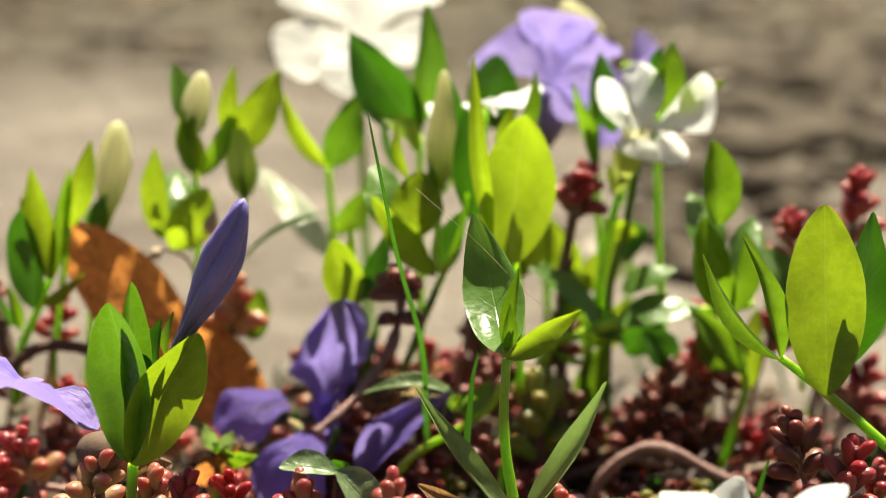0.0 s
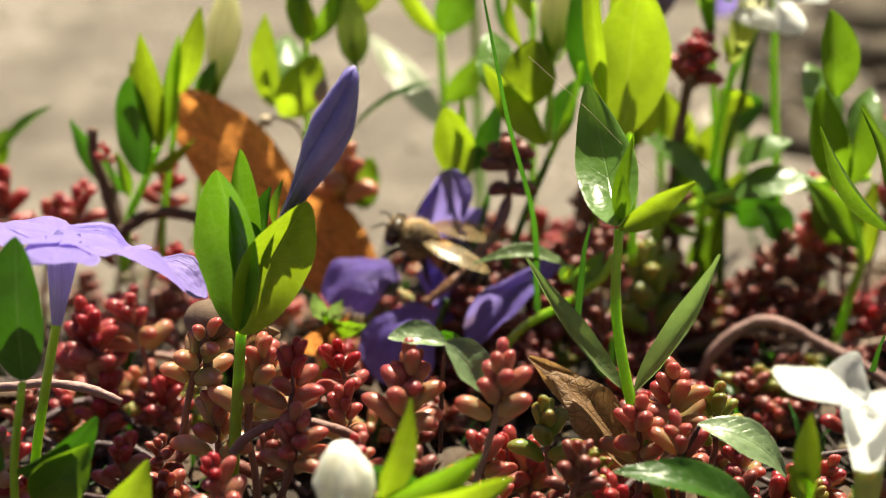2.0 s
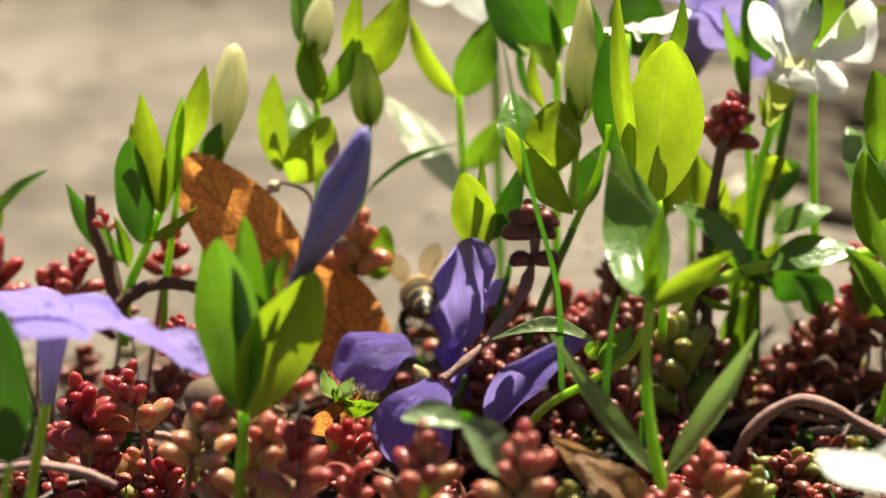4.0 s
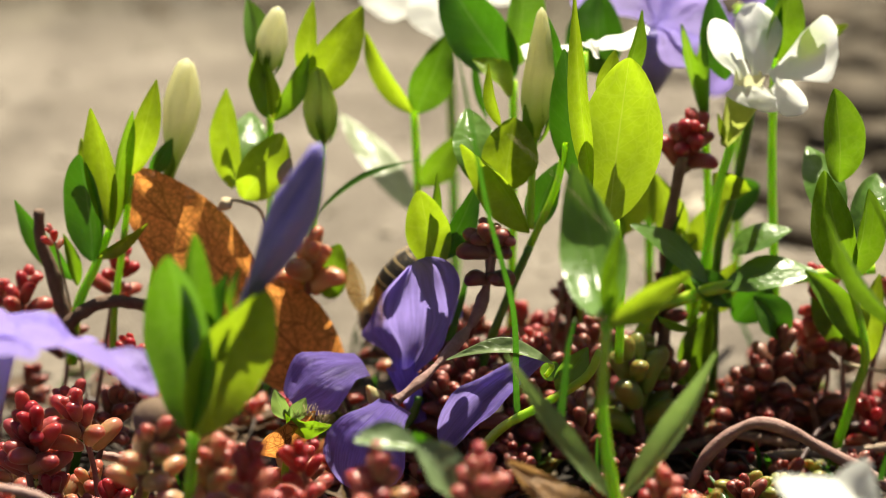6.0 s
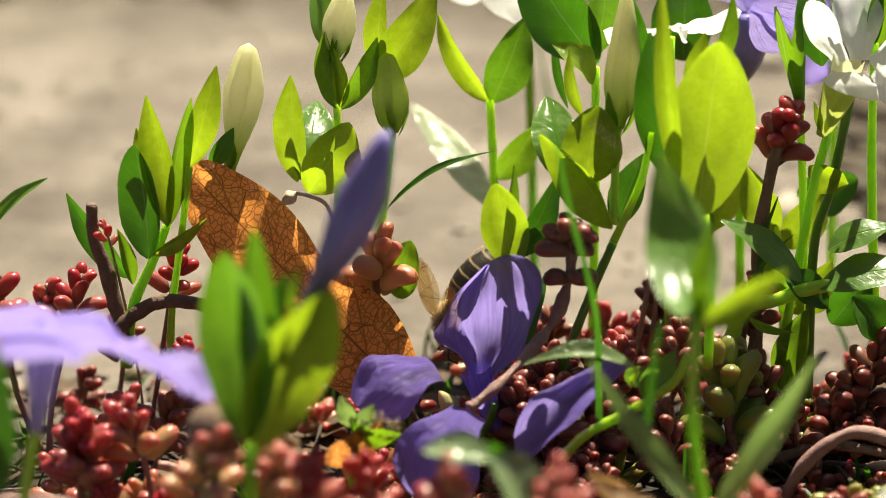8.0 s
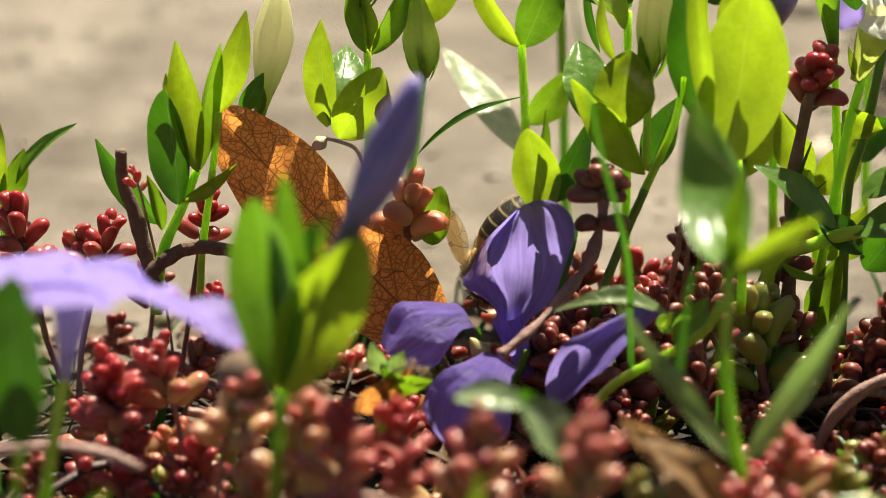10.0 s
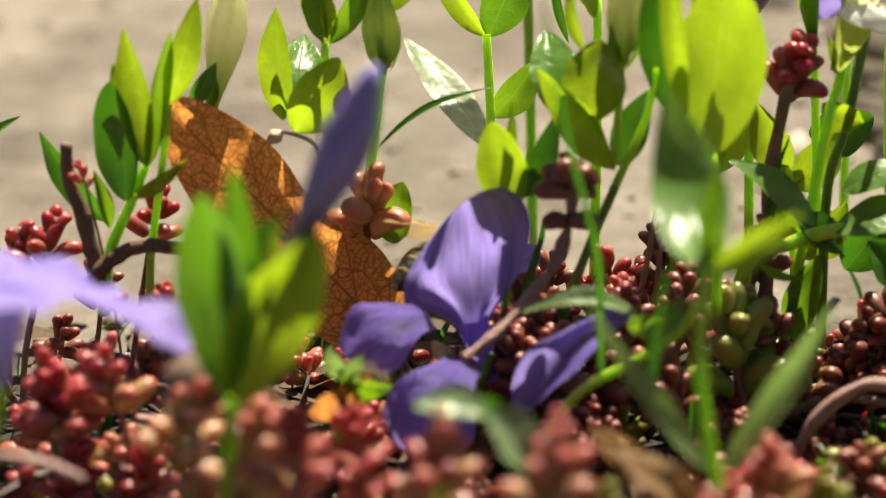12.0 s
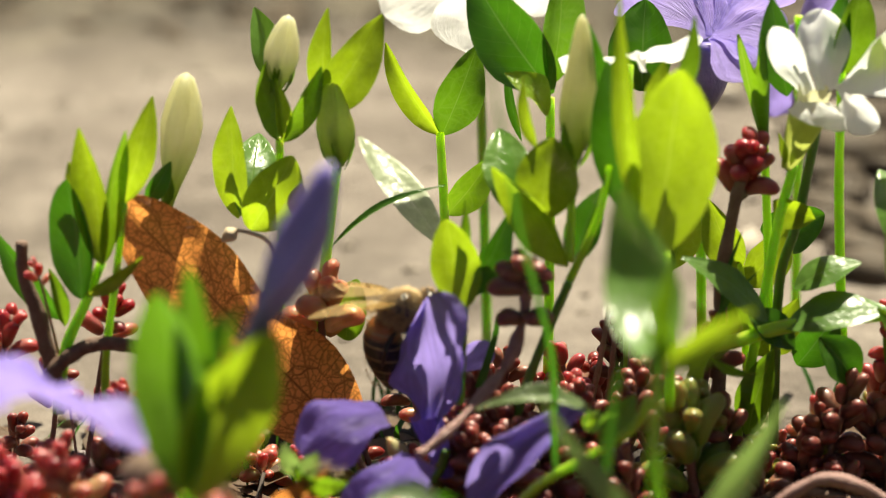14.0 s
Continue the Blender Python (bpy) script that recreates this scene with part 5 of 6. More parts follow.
def spider_thread():
    t = thing("spider_thread", ((0.36, -3.6, 4.7)), "single fine spider thread between grass and leaf", "thread")
    part("strand", tube([(0.34, -3.6, 4.72), (0.91, -3.6, 4.19), (1.4, -3.6, 3.67), (1.68, -3.6, 3.43)], 0.0022, 0.0022, 4), STRAW, t)


dead_leaves()
twigs()
grasses()
spider_thread()


# ---- low leaves close to the camera ----
def front_leaves():
    p = plant_thing(((-4.36, -5.6, 0.71)), "dark green periwinkle leaves close to the ground")
    stem(p, [(-4.46, -5.6, 0.71), (-4.45, -5.6, 1.39), (-4.33, -5.6, 2.18)], 0.05, 0.045)
    leaf(p, (-4.32, -5.6, 2.2), (-4.32, -5.6, 3.6), 0.66, LEAF_DARK, "broad dark leaf", turn=8, shape="round", bend=0.05)
    leaf(p, (-4.4, -5.8, 1.37), (-3.63, -5.8, 1.93), 0.66, LEAF_DARK, turn=-50, bend=0.12)
    leaf(p, (-4.22, -6, 1.18), (-3.69, -6, 1.74), 0.6, LEAF, turn=-20, bend=0.1)
    leaf(p, (-4.48, -6.2, 1.54), (-4.72, -6.2, 2.03), 0.5, LEAF_DARK, turn=20)
    q = plant_thing(((-0.92, -6.8, 0.94)), "periwinkle tip with fresh leaves and a white bud")
    stem(q, [(-0.97, -6.8, 0.88), (-1.02, -6.8, 1.27), (-1.01, -6.8, 1.6)], 0.05, 0.04)
    leaf(q, (-1.01, -6.8, 1.54), (-0.72, -6.8, 2.51), 0.34, LEAF_LIME, turn=-25, fold=0.35, shape="lance")
    leaf(q, (-0.99, -6.8, 1.51), (-0.11, -6.8, 1.97), 0.46, LEAF, turn=-35)
    leaf(q, (-0.96, -7, 1.47), (0.19, -7, 1.84), 0.46, LEAF_LIME, turn=-30)
    leaf(q, (-0.62, -6.6, 1.51), (-1.12, -6.6, 1.78), 0.4, LEAF_DARK, turn=20)
    bud(q, (-1.26, -7, 1.3), (-1.34, -7, 2.18), 0.52, WHITE_BUD, "white bud", peak=0.6, sepals=0)
    r = plant_thing(((2.65, -5, 0.74)), "glossy periwinkle leaf arching over the soil")
    stem(r, [(1.75, -4.9, 0.4), (1.72, -4.9, 0.9), (1.94, -5, 1.5)], 0.035, 0.03, DUSKY)
    leaf(r, (1.93, -5, 1.52), (2.78, -5, 0.97), 0.46, LEAF_GREY, "glossy greyish leaf", turn=46, bend=0.16, fold=0.12)
    leaf(r, (2.44, -6, 1.02), (1.08, -6, 1.46), 0.5, LEAF_DARK, turn=-50, bend=0.1)
    s = plant_thing(((-0.49, -5, 1.29)), "small grey-green leaves lying on the stonecrop")
    leaf(s, (-0.45, -5, 2.35), (-0.09, -5, 1.85), 0.50, LEAF_GREY, turn=40, bend=0.08, shape="round")
    leaf(s, (-0.44, -4.9, 2.29), (-0.99, -4.9, 2.35), 0.34, LEAF_GREY, turn=-45, bend=0.08, shape="round")
    leaf(s, (-0.44, -4.5, 2.14), (-0.33, -4.5, 2.23), 0.4, LEAF_DARK, turn=-20, bend=0.08, shape="round")
    stem(s, [(-0.51, -4.6, 1.06), (-0.49, -4.7, 1.74), (-0.45, -5, 2.31)], 0.026, 0.022, DUSKY)
    u = plant_thing(((2.91, -6.6, 0.62)), "fresh periwinkle tips close to the camera")
    stem(u, [(2.87, -6.6, 0.33), (2.82, -6.6, 1.12), (2.82, -6.6, 1.67)], 0.05, 0.04)
    leaf(u, (2.8, -6.6, 1.56), (2.81, -6.6, 2.28), 0.3, LEAF_LIME, turn=15, fold=0.3)
    leaf(u, (2.81, -6.6, 1.45), (2.62, -6.6, 1.78), 0.3, LEAF_LIME, turn=-15)
    leaf(u, (4.19, -6.2, 0.94), (4.31, -6.2, 2.39), 0.5, LEAF_LIME, turn=-20)
    leaf(u, (-3.62, -6.2, 0.94), (-3.13, -6.2, 1.67), 0.5, LEAF_LIME, turn=-30)


WHITE_BUD = solid_material("white_bud", [(0.66, 0.66, 0.52), (0.76, 0.76, 0.66), (0.86, 0.86, 0.78)], 0.5, flesh=1.0, depth=0.005, reach=(1.0, 0.95, 0.85))
front_leaves()


# ---- dry tangle under the plants ----
def tangle(name, label, category, mat, count, seed, thick, rise):
    """Thin dry stems lying and arching over one another, joined."""
    rnd = random.Random(seed)
    verts, faces = [], []
    for _ in range(count):
        x, y = rnd.uniform(-7.5, 7.5), rnd.uniform(-6.5, 1.4)
        a, length, up = rnd.uniform(0, math.tau), rnd.uniform(0.6, 2.6), rnd.uniform(0.0, rise)
        r0 = thick * rnd.uniform(0.5, 1.2)
        bow = rnd.uniform(-0.5, 0.5)
        first = len(verts)
        for i in range(6):
            u = i / 5
            h = a + bow * (u - 0.5) * 2
            px, py = x + math.cos(h) * length * (u - 0.5), y + math.sin(h) * length * (u - 0.5)
            pz = height(px, py) + r0 + up * math.sin(math.pi * u)
            for k in range(5):
                b = k * math.tau / 5
                q = r0 * rnd.uniform(0.85, 1.15)
                verts.append(((px - math.sin(h) * math.cos(b) * q) * CM, (py + math.cos(h) * math.cos(b) * q) * CM, (pz + math.sin(b) * q) * CM))
        for i in range(5):
            for k in range(5):
                faces.append((first + i * 5 + k, first + i * 5 + (k + 1) % 5, first + i * 5 + 5 + (k + 1) % 5, first + i * 5 + 5 + k))
    me = bpy.data.meshes.new(name)
    me.from_pydata(verts, [], faces)
    me.polygons.foreach_set("use_smooth", [True] * len(me.polygons))
    me.materials.append(mat)
    return tagged(new(name, me), label, category, kind="stuff")


def flakes(name, label, category, mat, count, seed, size, lift, upright):
    """Small curled blades strewn among the stems, joined."""
    rnd = random.Random(seed)
    verts, faces, spots = [], [], []
    for _ in range(count):
        x, y = rnd.uniform(-7.5, 7.5), rnd.uniform(-6.5, 4.0)
        a, s = rnd.uniform(0, math.tau), size * rnd.uniform(0.5, 1.3)
        tilt, curl = rnd.uniform(-0.4, 0.4) + upright * rnd.uniform(0.8, 1.3), rnd.uniform(0.1, 0.5)
        z0 = height(x, y) + rnd.uniform(0.02, lift)
        first = len(verts)
        for i in range(5):
            u = i / 4
            w = s * 0.32 * math.sin(math.pi * (0.08 + 0.84 * u)) * (1 - 0.84 * upright)
            for v in (-1, 0, 1):
                lx, ly, lz = s * (u - 0.5 * (1 - upright)), v * w, curl * s * (0.25 - (u - 0.5) ** 2) + 0.3 * w * abs(v)
                fx, fz = lx * math.cos(tilt) - lz * math.sin(tilt), lx * math.sin(tilt) + lz * math.cos(tilt)
                verts.append(((x + fx * math.cos(a) - ly * math.sin(a)) * CM, (y + fx * math.sin(a) + ly * math.cos(a)) * CM, max(0.0, z0 + fz) * CM))
                spots.append((u, 0.5 + 0.5 * v))
        for i in range(4):
            for k in range(2):
                faces.append((first + i * 3 + k, first + i * 3 + k + 1, first + i * 3 + 4 + k, first + i * 3 + 3 + k))
    me = bpy.data.meshes.new(name)
    me.from_pydata(verts, [], faces)
    layer = me.uv_layers.new(name="UVMap")
    for loop in me.loops:
        layer.data[loop.index].uv = spots[loop.vertex_index]
    me.polygons.foreach_set("use_smooth", [True] * len(me.polygons))
    me.materials.append(mat)
    return tagged(new(name, me), label, category, kind="stuff")


tangle("dry_stems", "tangled thin brown dry stems on the soil", "dry stems", DRY, 260, 21, 0.028, 0.4)
tangle("old_runners", "dusky old stonecrop runners on the soil", "runners", DUSKY, 110, 22, 0.042, 0.6)
flakes("dry_flakes", "curled brown dead leaf bits on the soil", "leaf litter", DEAD_DARK, 500, 23, 0.55, 0.3, 0.0)
flakes("green_slivers", "thin green blades and seedlings between the stems", "grass", GRASS, 301, 24, 0.6, 0.1, 1.0)


def seed_capsule():
    c = thing("seed_capsule", ((-2.82, -3.8, 1.81)), "round brown felted seed capsule in the stonecrop", "seed")
    part("shell", ball(((-2.78, -3.8, 2.12)), (0.24, 0.22, 0.20), rough=0.06), FELT, c)
    part("stalk", tube([(-2.79, -3.8, 1.97), (-2.8, -3.8, 1.49)], 0.05, 0.05), BARK, c)


FELT = solid_material("brown_felt", [(0.09, 0.055, 0.035), (0.17, 0.11, 0.07), (0.24, 0.17, 0.11)], 0.85, 700.0, 0.0002)


# ---- stonecrop ----
def bean(length, width, seed, sides=10, steps=9):
    """One plump stonecrop leaf along +z, from its foot at the origin."""
    rnd = random.Random(seed)
    lean = rnd.uniform(0.04, 0.14)
    bm = bmesh.new()
    rings = []
    for i in range(1, steps):
        u = 0.5 - 0.5 * math.cos(math.pi * i / steps)
        r = 0.5 * width * (1 - abs(2 * u ** 0.92 - 1) ** 2.7) ** 0.5 * (0.80 + 0.26 * u)
        rings.append([bm.verts.new((r * math.cos(a) * 1.05, r * math.sin(a) * 0.92 + lean * length * math.sin(math.pi * u) - lean * length * 0.5, length * u))
                      for a in (k * math.tau / sides for k in range(sides))])
    lo, hi = bm.verts.new((0, -lean * length * 0.5, 0)), bm.verts.new((0, -lean * length * 0.5, length))
    for a, b in zip(rings, rings[1:]):
        for k in range(sides):
            bm.faces.new((a[k], a[(k + 1) % sides], b[(k + 1) % sides], b[k]))
    for k in range(sides):
        bm.faces.new((lo, rings[0][(k + 1) % sides], rings[0][k]))
        bm.faces.new((hi, rings[-1][k], rings[-1][(k + 1) % sides]))
    for f in bm.faces:
        f.smooth = True
    bmesh.ops.scale(bm, vec=(CM, CM, CM), verts=bm.verts)
    return bm


BEANS = {}


def bean_mesh(mat, kind):
    if (mat.name, kind) not in BEANS:
        bm = bean(0.252 + 0.030 * kind, 0.170 + 0.018 * (kind % 2), kind)
        me = bpy.data.meshes.new("leaf")
        bm.to_mesh(me)
        bm.free()
        me.materials.append(mat)
        BEANS[mat.name, kind] = me
    return BEANS[mat.name, kind]


CROP = random.Random(11)
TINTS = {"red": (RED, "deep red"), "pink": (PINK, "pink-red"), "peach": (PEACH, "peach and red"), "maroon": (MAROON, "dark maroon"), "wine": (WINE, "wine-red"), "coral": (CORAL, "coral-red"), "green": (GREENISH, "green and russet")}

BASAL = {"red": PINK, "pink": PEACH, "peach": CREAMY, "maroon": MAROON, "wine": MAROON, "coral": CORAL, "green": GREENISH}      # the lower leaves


def stonecrop(head, size=1.0, leaves=13, tint="pink", lean=(0, 0, 1), whorls=0.58, foot=None, stalk=None, plump=-0.04):
    """A stonecrop stem with plump leaves round its upper end."""
    head = V(head)
    axis = V(lean).normalized()
    bottom = V(foot) if foot else V((head.x - lean[0] * head.z * 0.7 + CROP.uniform(-0.2, 0.2), head.y - lean[1] * head.z * 0.7 + CROP.uniform(-0.1, 0.4), -0.05))
    mat, word = TINTS[tint]
    p = thing("stonecrop", bottom, word + " stonecrop rosette of plump beadlike leaves", "succulent", "stonecrop rosettes")
    low = head - axis * whorls * size
    part("stem", tube([bottom, bottom.lerp(low, 0.5) + V((CROP.uniform(-0.12, 0.12), 0.05, 0)), low, head + axis * 0.05], 0.034 * size, 0.026 * size, 6, 0.2, head.x, 3), stalk or RUNNER, p)
    side = axis.orthogonal().normalized()
    other = axis.cross(side)
    leaves = round(leaves * 0.95)
    for k in range(leaves):
        u = (k + 0.5) / leaves
        a = k * 2.39996 + CROP.uniform(-0.25, 0.25)
        out = side * math.cos(a) + other * math.sin(a)
        open_angle = radians(70 - 60 * u + CROP.uniform(-14, 14))
        d = axis * math.cos(open_angle) + out * math.sin(open_angle)
        foot_at = low + axis * whorls * size * u + out * 0.03 * size
        ob = new("leaf", bean_mesh(BASAL[tint] if u < 0.3 + 0.3 * CROP.random() else mat, CROP.randrange(4)))
        ob.parent = p
        s = 0.92 * size * (1.08 - 0.42 * u ** 2) * CROP.uniform(0.88, 1.12)
        ob.matrix_basis = Matrix.LocRotScale(foot_at * CM - p.location, d.to_track_quat("Z", "Y"), (s * (1 + plump), s * (1 + plump), s * (1.16 - plump - 0.30 * u)))
    return p


def stonecrops():
    # standing heads in the near carpet
    near = [
        ((-4.27, -2, 1.48), 1.25, 13, "red"), ((-3.82, -1.85, 1.57), 1.08, 12, "pink"), ((-4, -2.1, 0.77), 1.03, 12, "red"),
        ((-3.34, -2.15, 0.82), 1.04, 14, "red"), ((-2.78, -4, 2.08), 1.25, 12, "peach"), ((-2.21, -4.2, 1.93), 1.35, 14, "peach"),
        ((-1.86, -4.8, 2.16), 1.05, 13, "red"), ((-1.56, -3.6, 1.73), 0.9, 12, "red"), ((-0.75, -5, 2.16), 1.25, 16, "pink"),
        ((0.1, -5.4, 2.33), 1.15, 13, "pink"), ((-1.82, -5.3, 1.66), 1.1, 13, "pink"), ((-1.44, -4.4, 1.58), 0.9, 12, "pink"),
        ((0.52, -4.7, 1.54), 1.1, 11, "green"), ((1.75, -4.2, 1.7), 1.15, 14, "pink"), ((1.37, -4.7, 1.55), 1.15, 12, "pink"),
        ((1.75, -5, 1.45), 1.05, 13, "pink"), ((-0.09, -5.2, 1.43), 0.9, 10, "pink"), ((-4.7, -5.2, 1.45), 1.0, 12, "peach"),
        ((-3.72, -1.45, 0.63), 1.17, 12, "peach"), ((-3.43, -5.4, 1.49), 0.95, 12, "red"), ((-2.7, -4, 1.38), 1.2, 13, "peach"),
        ((2.16, -4, 1.42), 1.1, 12, "green"), ((3.91, -5, 1.33), 1.2, 13, "maroon"), ((4.63, -4, 2.12), 1.25, 13, "red"),
        ((4.91, -3.6, 1.73), 1.1, 12, "pink"), ((4.37, -5, 1.74), 1.1, 12, "maroon"), ((-1.25, -5.6, 1.59), 0.9, 10, "pink"),
        ((-0.73, -5.8, 1.51), 1.0, 10, "maroon"), ((0.82, -5.6, 1.5), 1.0, 11, "maroon"), ((-2.59, -5.8, 1.44), 1.0, 11, "red"),
        ((-4.17, -2.15, 1.46), 1.20, 12, "red"), ((-4.27, -2.05, -0.1), 1.09, 12, "red"), ((4.04, -3.6, 2.3), 1.2, 13, "maroon"),
    ]
    # heads round the flower, the dead leaf and the runners
    middle = [
        ((-4.57, 0.6, 1.99), 1.1, 13, "red"), ((-4.94, 0.73, 1.84), 1.0, 12, "pink"), ((-5.58, 0.73, 2.13), 1.25, 14, "red"),
        ((-3.98, -0.6, 1.21), 1.1, 12, "pink"), ((-3.56, -0.4, 1.08), 1.0, 12, "maroon"), 
        ((-3.61, 0.78, 2.21), 0.9, 10, "red"), ((-1.72, -1.6, 1.02), 1.1, 12, "pink"),
        ((-0.31, -0.1, 1.12), 1.05, 13, "maroon"), ((-0, -0.1, 1.06), 1.05, 13, "maroon"), ((-0.43, 0.1, 1.28), 1.0, 12, "maroon"),
        ((1.66, 0.0, 1.42), 1.75, 11, "green"), ((1.85, 0.3, 1.41), 0.9, 10, "green"), ((1.3, 0.69, 1.49), 1.0, 11, "maroon"),
        ((3.26, 0.73, 1.34), 1.22, 14, "maroon"), ((3.63, 0.96, 1.44), 1.15, 13, "pink"),
        ((3.01, 0.73, 1.03), 1.15, 13, "maroon"), ((3.5, 0.73, 1.09), 1.15, 13, "maroon"), 
        ((2.85, 0.73, 0.71), 1.15, 11, "maroon"), ((2.89, 0, 0.29), 0.7, 9, "red"), ((4.16, 0.3, 0.76), 1.0, 11, "red"),
        ((-0.98, -0.6, 0.22), 1.1, 11, "maroon"), ((0.71, 0.3, 1.22), 1.0, 11, "pink"), ((0.67, 0.78, 1.36), 0.9, 11, "pink"),
        ((2.04, 0.91, 1.88), 1.0, 10, "maroon"), ((3.65, 0.87, 2.03), 0.9, 10, "red"), ((-4.59, 0.2, -0.01), 1.0, 12, "red"),
        ((5.5, 1.5, 3.35), 1.3, 13, "red"), ((4.65, 1.41, 2.95), 1.0, 12, "red"), ((4.57, 1.14, 2.05), 1.1, 12, "red"), ((5.55, 0.78, 1.36), 1.1, 12, "red"), ((-4.29, 0.25, 2.66), 0.5, 5, "red"), ((-3.46, -0.2, 1.6), 0.8, 10, "red"), ((-4.27, 1.14, 1.38), 0.9, 10, "maroon"), ((3.93, 1, 1.5), 1.1, 12, "maroon"),
    ]
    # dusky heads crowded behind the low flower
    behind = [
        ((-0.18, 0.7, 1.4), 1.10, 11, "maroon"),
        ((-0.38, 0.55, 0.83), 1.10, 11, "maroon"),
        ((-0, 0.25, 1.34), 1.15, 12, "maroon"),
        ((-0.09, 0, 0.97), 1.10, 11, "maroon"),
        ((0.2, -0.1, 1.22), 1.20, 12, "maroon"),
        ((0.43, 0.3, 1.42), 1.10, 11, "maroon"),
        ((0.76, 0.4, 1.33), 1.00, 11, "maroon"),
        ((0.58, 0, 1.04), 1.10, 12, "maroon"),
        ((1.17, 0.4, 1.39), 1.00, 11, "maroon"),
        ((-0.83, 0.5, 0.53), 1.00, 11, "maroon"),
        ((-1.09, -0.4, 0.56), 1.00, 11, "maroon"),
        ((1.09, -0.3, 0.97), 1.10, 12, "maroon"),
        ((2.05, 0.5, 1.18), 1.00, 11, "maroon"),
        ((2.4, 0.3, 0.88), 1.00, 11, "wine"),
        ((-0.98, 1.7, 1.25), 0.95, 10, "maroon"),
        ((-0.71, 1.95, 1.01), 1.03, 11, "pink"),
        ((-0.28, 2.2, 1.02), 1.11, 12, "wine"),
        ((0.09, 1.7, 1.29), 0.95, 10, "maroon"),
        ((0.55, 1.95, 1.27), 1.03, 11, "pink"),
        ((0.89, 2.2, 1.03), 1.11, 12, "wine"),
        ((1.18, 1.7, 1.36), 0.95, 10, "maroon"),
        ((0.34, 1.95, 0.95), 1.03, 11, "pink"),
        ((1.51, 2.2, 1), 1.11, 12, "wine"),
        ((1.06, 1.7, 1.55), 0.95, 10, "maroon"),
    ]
    for head, size, leaves, tint in near + middle + behind:
        stonecrop(head, size, leaves, tint, (CROP.uniform(-0.3, 0.3), CROP.uniform(-0.35, 0.1), 1))
    stonecrop((-1.66, 1, 2.2), 1.45, 9, "coral", (0.1, -0.3, 1), 0.40, plump=0.02)
    # the small head on the tall dark stem, and the long pink stem with paired leaves
    stonecrop((2.32, 1, 3.56), 1.2, 14, "red", (0.25, -0.35, 1), 0.46, plump=0.06, foot=((2.2, 1, 3.14)), stalk=BARK)
    tall = [(-0.73, -1.1, 1.3), (-0.42, -0.9, 1.51), (-0.09, -0.5, 1.76), (0.08, -0.3, 1.96), (0.19, -0.2, 2.29), (0.21, -0.2, 2.57), (0.21, -0.2, 2.8)]
    p = stonecrop(tall[-1], 0.95, 7, "maroon", (0.05, 0, 1), 0.28, foot=tall[-2], plump=0.12)
    part("stem", tube(tall, 0.054, 0.044, 12, 0.6, 2.0, 12), MOTTLED, p, "mottled pink-brown stem")
    tiers = ((tall[4], -1.0, 1.14), (tall[4], 1.0, 1.10), (tall[4], 0.15, 0.8), (tall[5], -1.0, 1.16), (tall[5], 1.0, 1.0),
             ((0.21, -0.2, 2.7), -0.8, 0.9), ((0.21, -0.2, 2.7), 0.9, 0.95))
    for k, (at, sx, big) in enumerate(tiers):
        ob = new("leaf", bean_mesh(DUSKY_LEAF, k % 4))
        ob.parent = p
        ob.matrix_basis = Matrix.LocRotScale(V(at) * CM - p.location, V((sx, -0.35 + 0.2 * (k % 2), 0.10)).to_track_quat("Z", "Y"), (big, big, big * 0.9))
    # the rest of the carpet
    count = 0
    while count < 100:
        x, y = CROP.uniform(-6.4, 6.6), CROP.uniform(-5.6, 3.6)
        if (y > 0.2 and -1.6 < x < 1.0) or (x > 1.8 and -1.6 < y < 1.0):
            continue
        z = CROP.uniform(0.15, 0.75) - 0.04 * y
        stonecrop((x, y, z), CROP.uniform(0.8, 1.15), CROP.randrange(9, 13),
                  CROP.choice(["red", "pink", "pink", "maroon", "maroon", "peach"] if y < -1.5 else ["maroon", "maroon", "pink", "green"]),
                  (CROP.uniform(-0.5, 0.5), CROP.uniform(-0.6, 0.2), 1))
        count += 1


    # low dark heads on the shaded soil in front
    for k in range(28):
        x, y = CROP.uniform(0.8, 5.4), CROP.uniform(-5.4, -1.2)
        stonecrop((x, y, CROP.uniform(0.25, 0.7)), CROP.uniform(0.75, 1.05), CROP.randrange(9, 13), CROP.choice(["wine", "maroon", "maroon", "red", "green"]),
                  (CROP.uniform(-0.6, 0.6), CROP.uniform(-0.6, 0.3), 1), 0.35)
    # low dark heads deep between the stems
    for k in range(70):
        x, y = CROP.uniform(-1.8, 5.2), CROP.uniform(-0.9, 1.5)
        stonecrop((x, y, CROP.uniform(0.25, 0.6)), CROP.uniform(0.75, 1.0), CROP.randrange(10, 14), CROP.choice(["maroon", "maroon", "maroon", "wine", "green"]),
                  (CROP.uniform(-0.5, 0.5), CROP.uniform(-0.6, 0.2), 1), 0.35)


stonecrops()
seed_capsule()


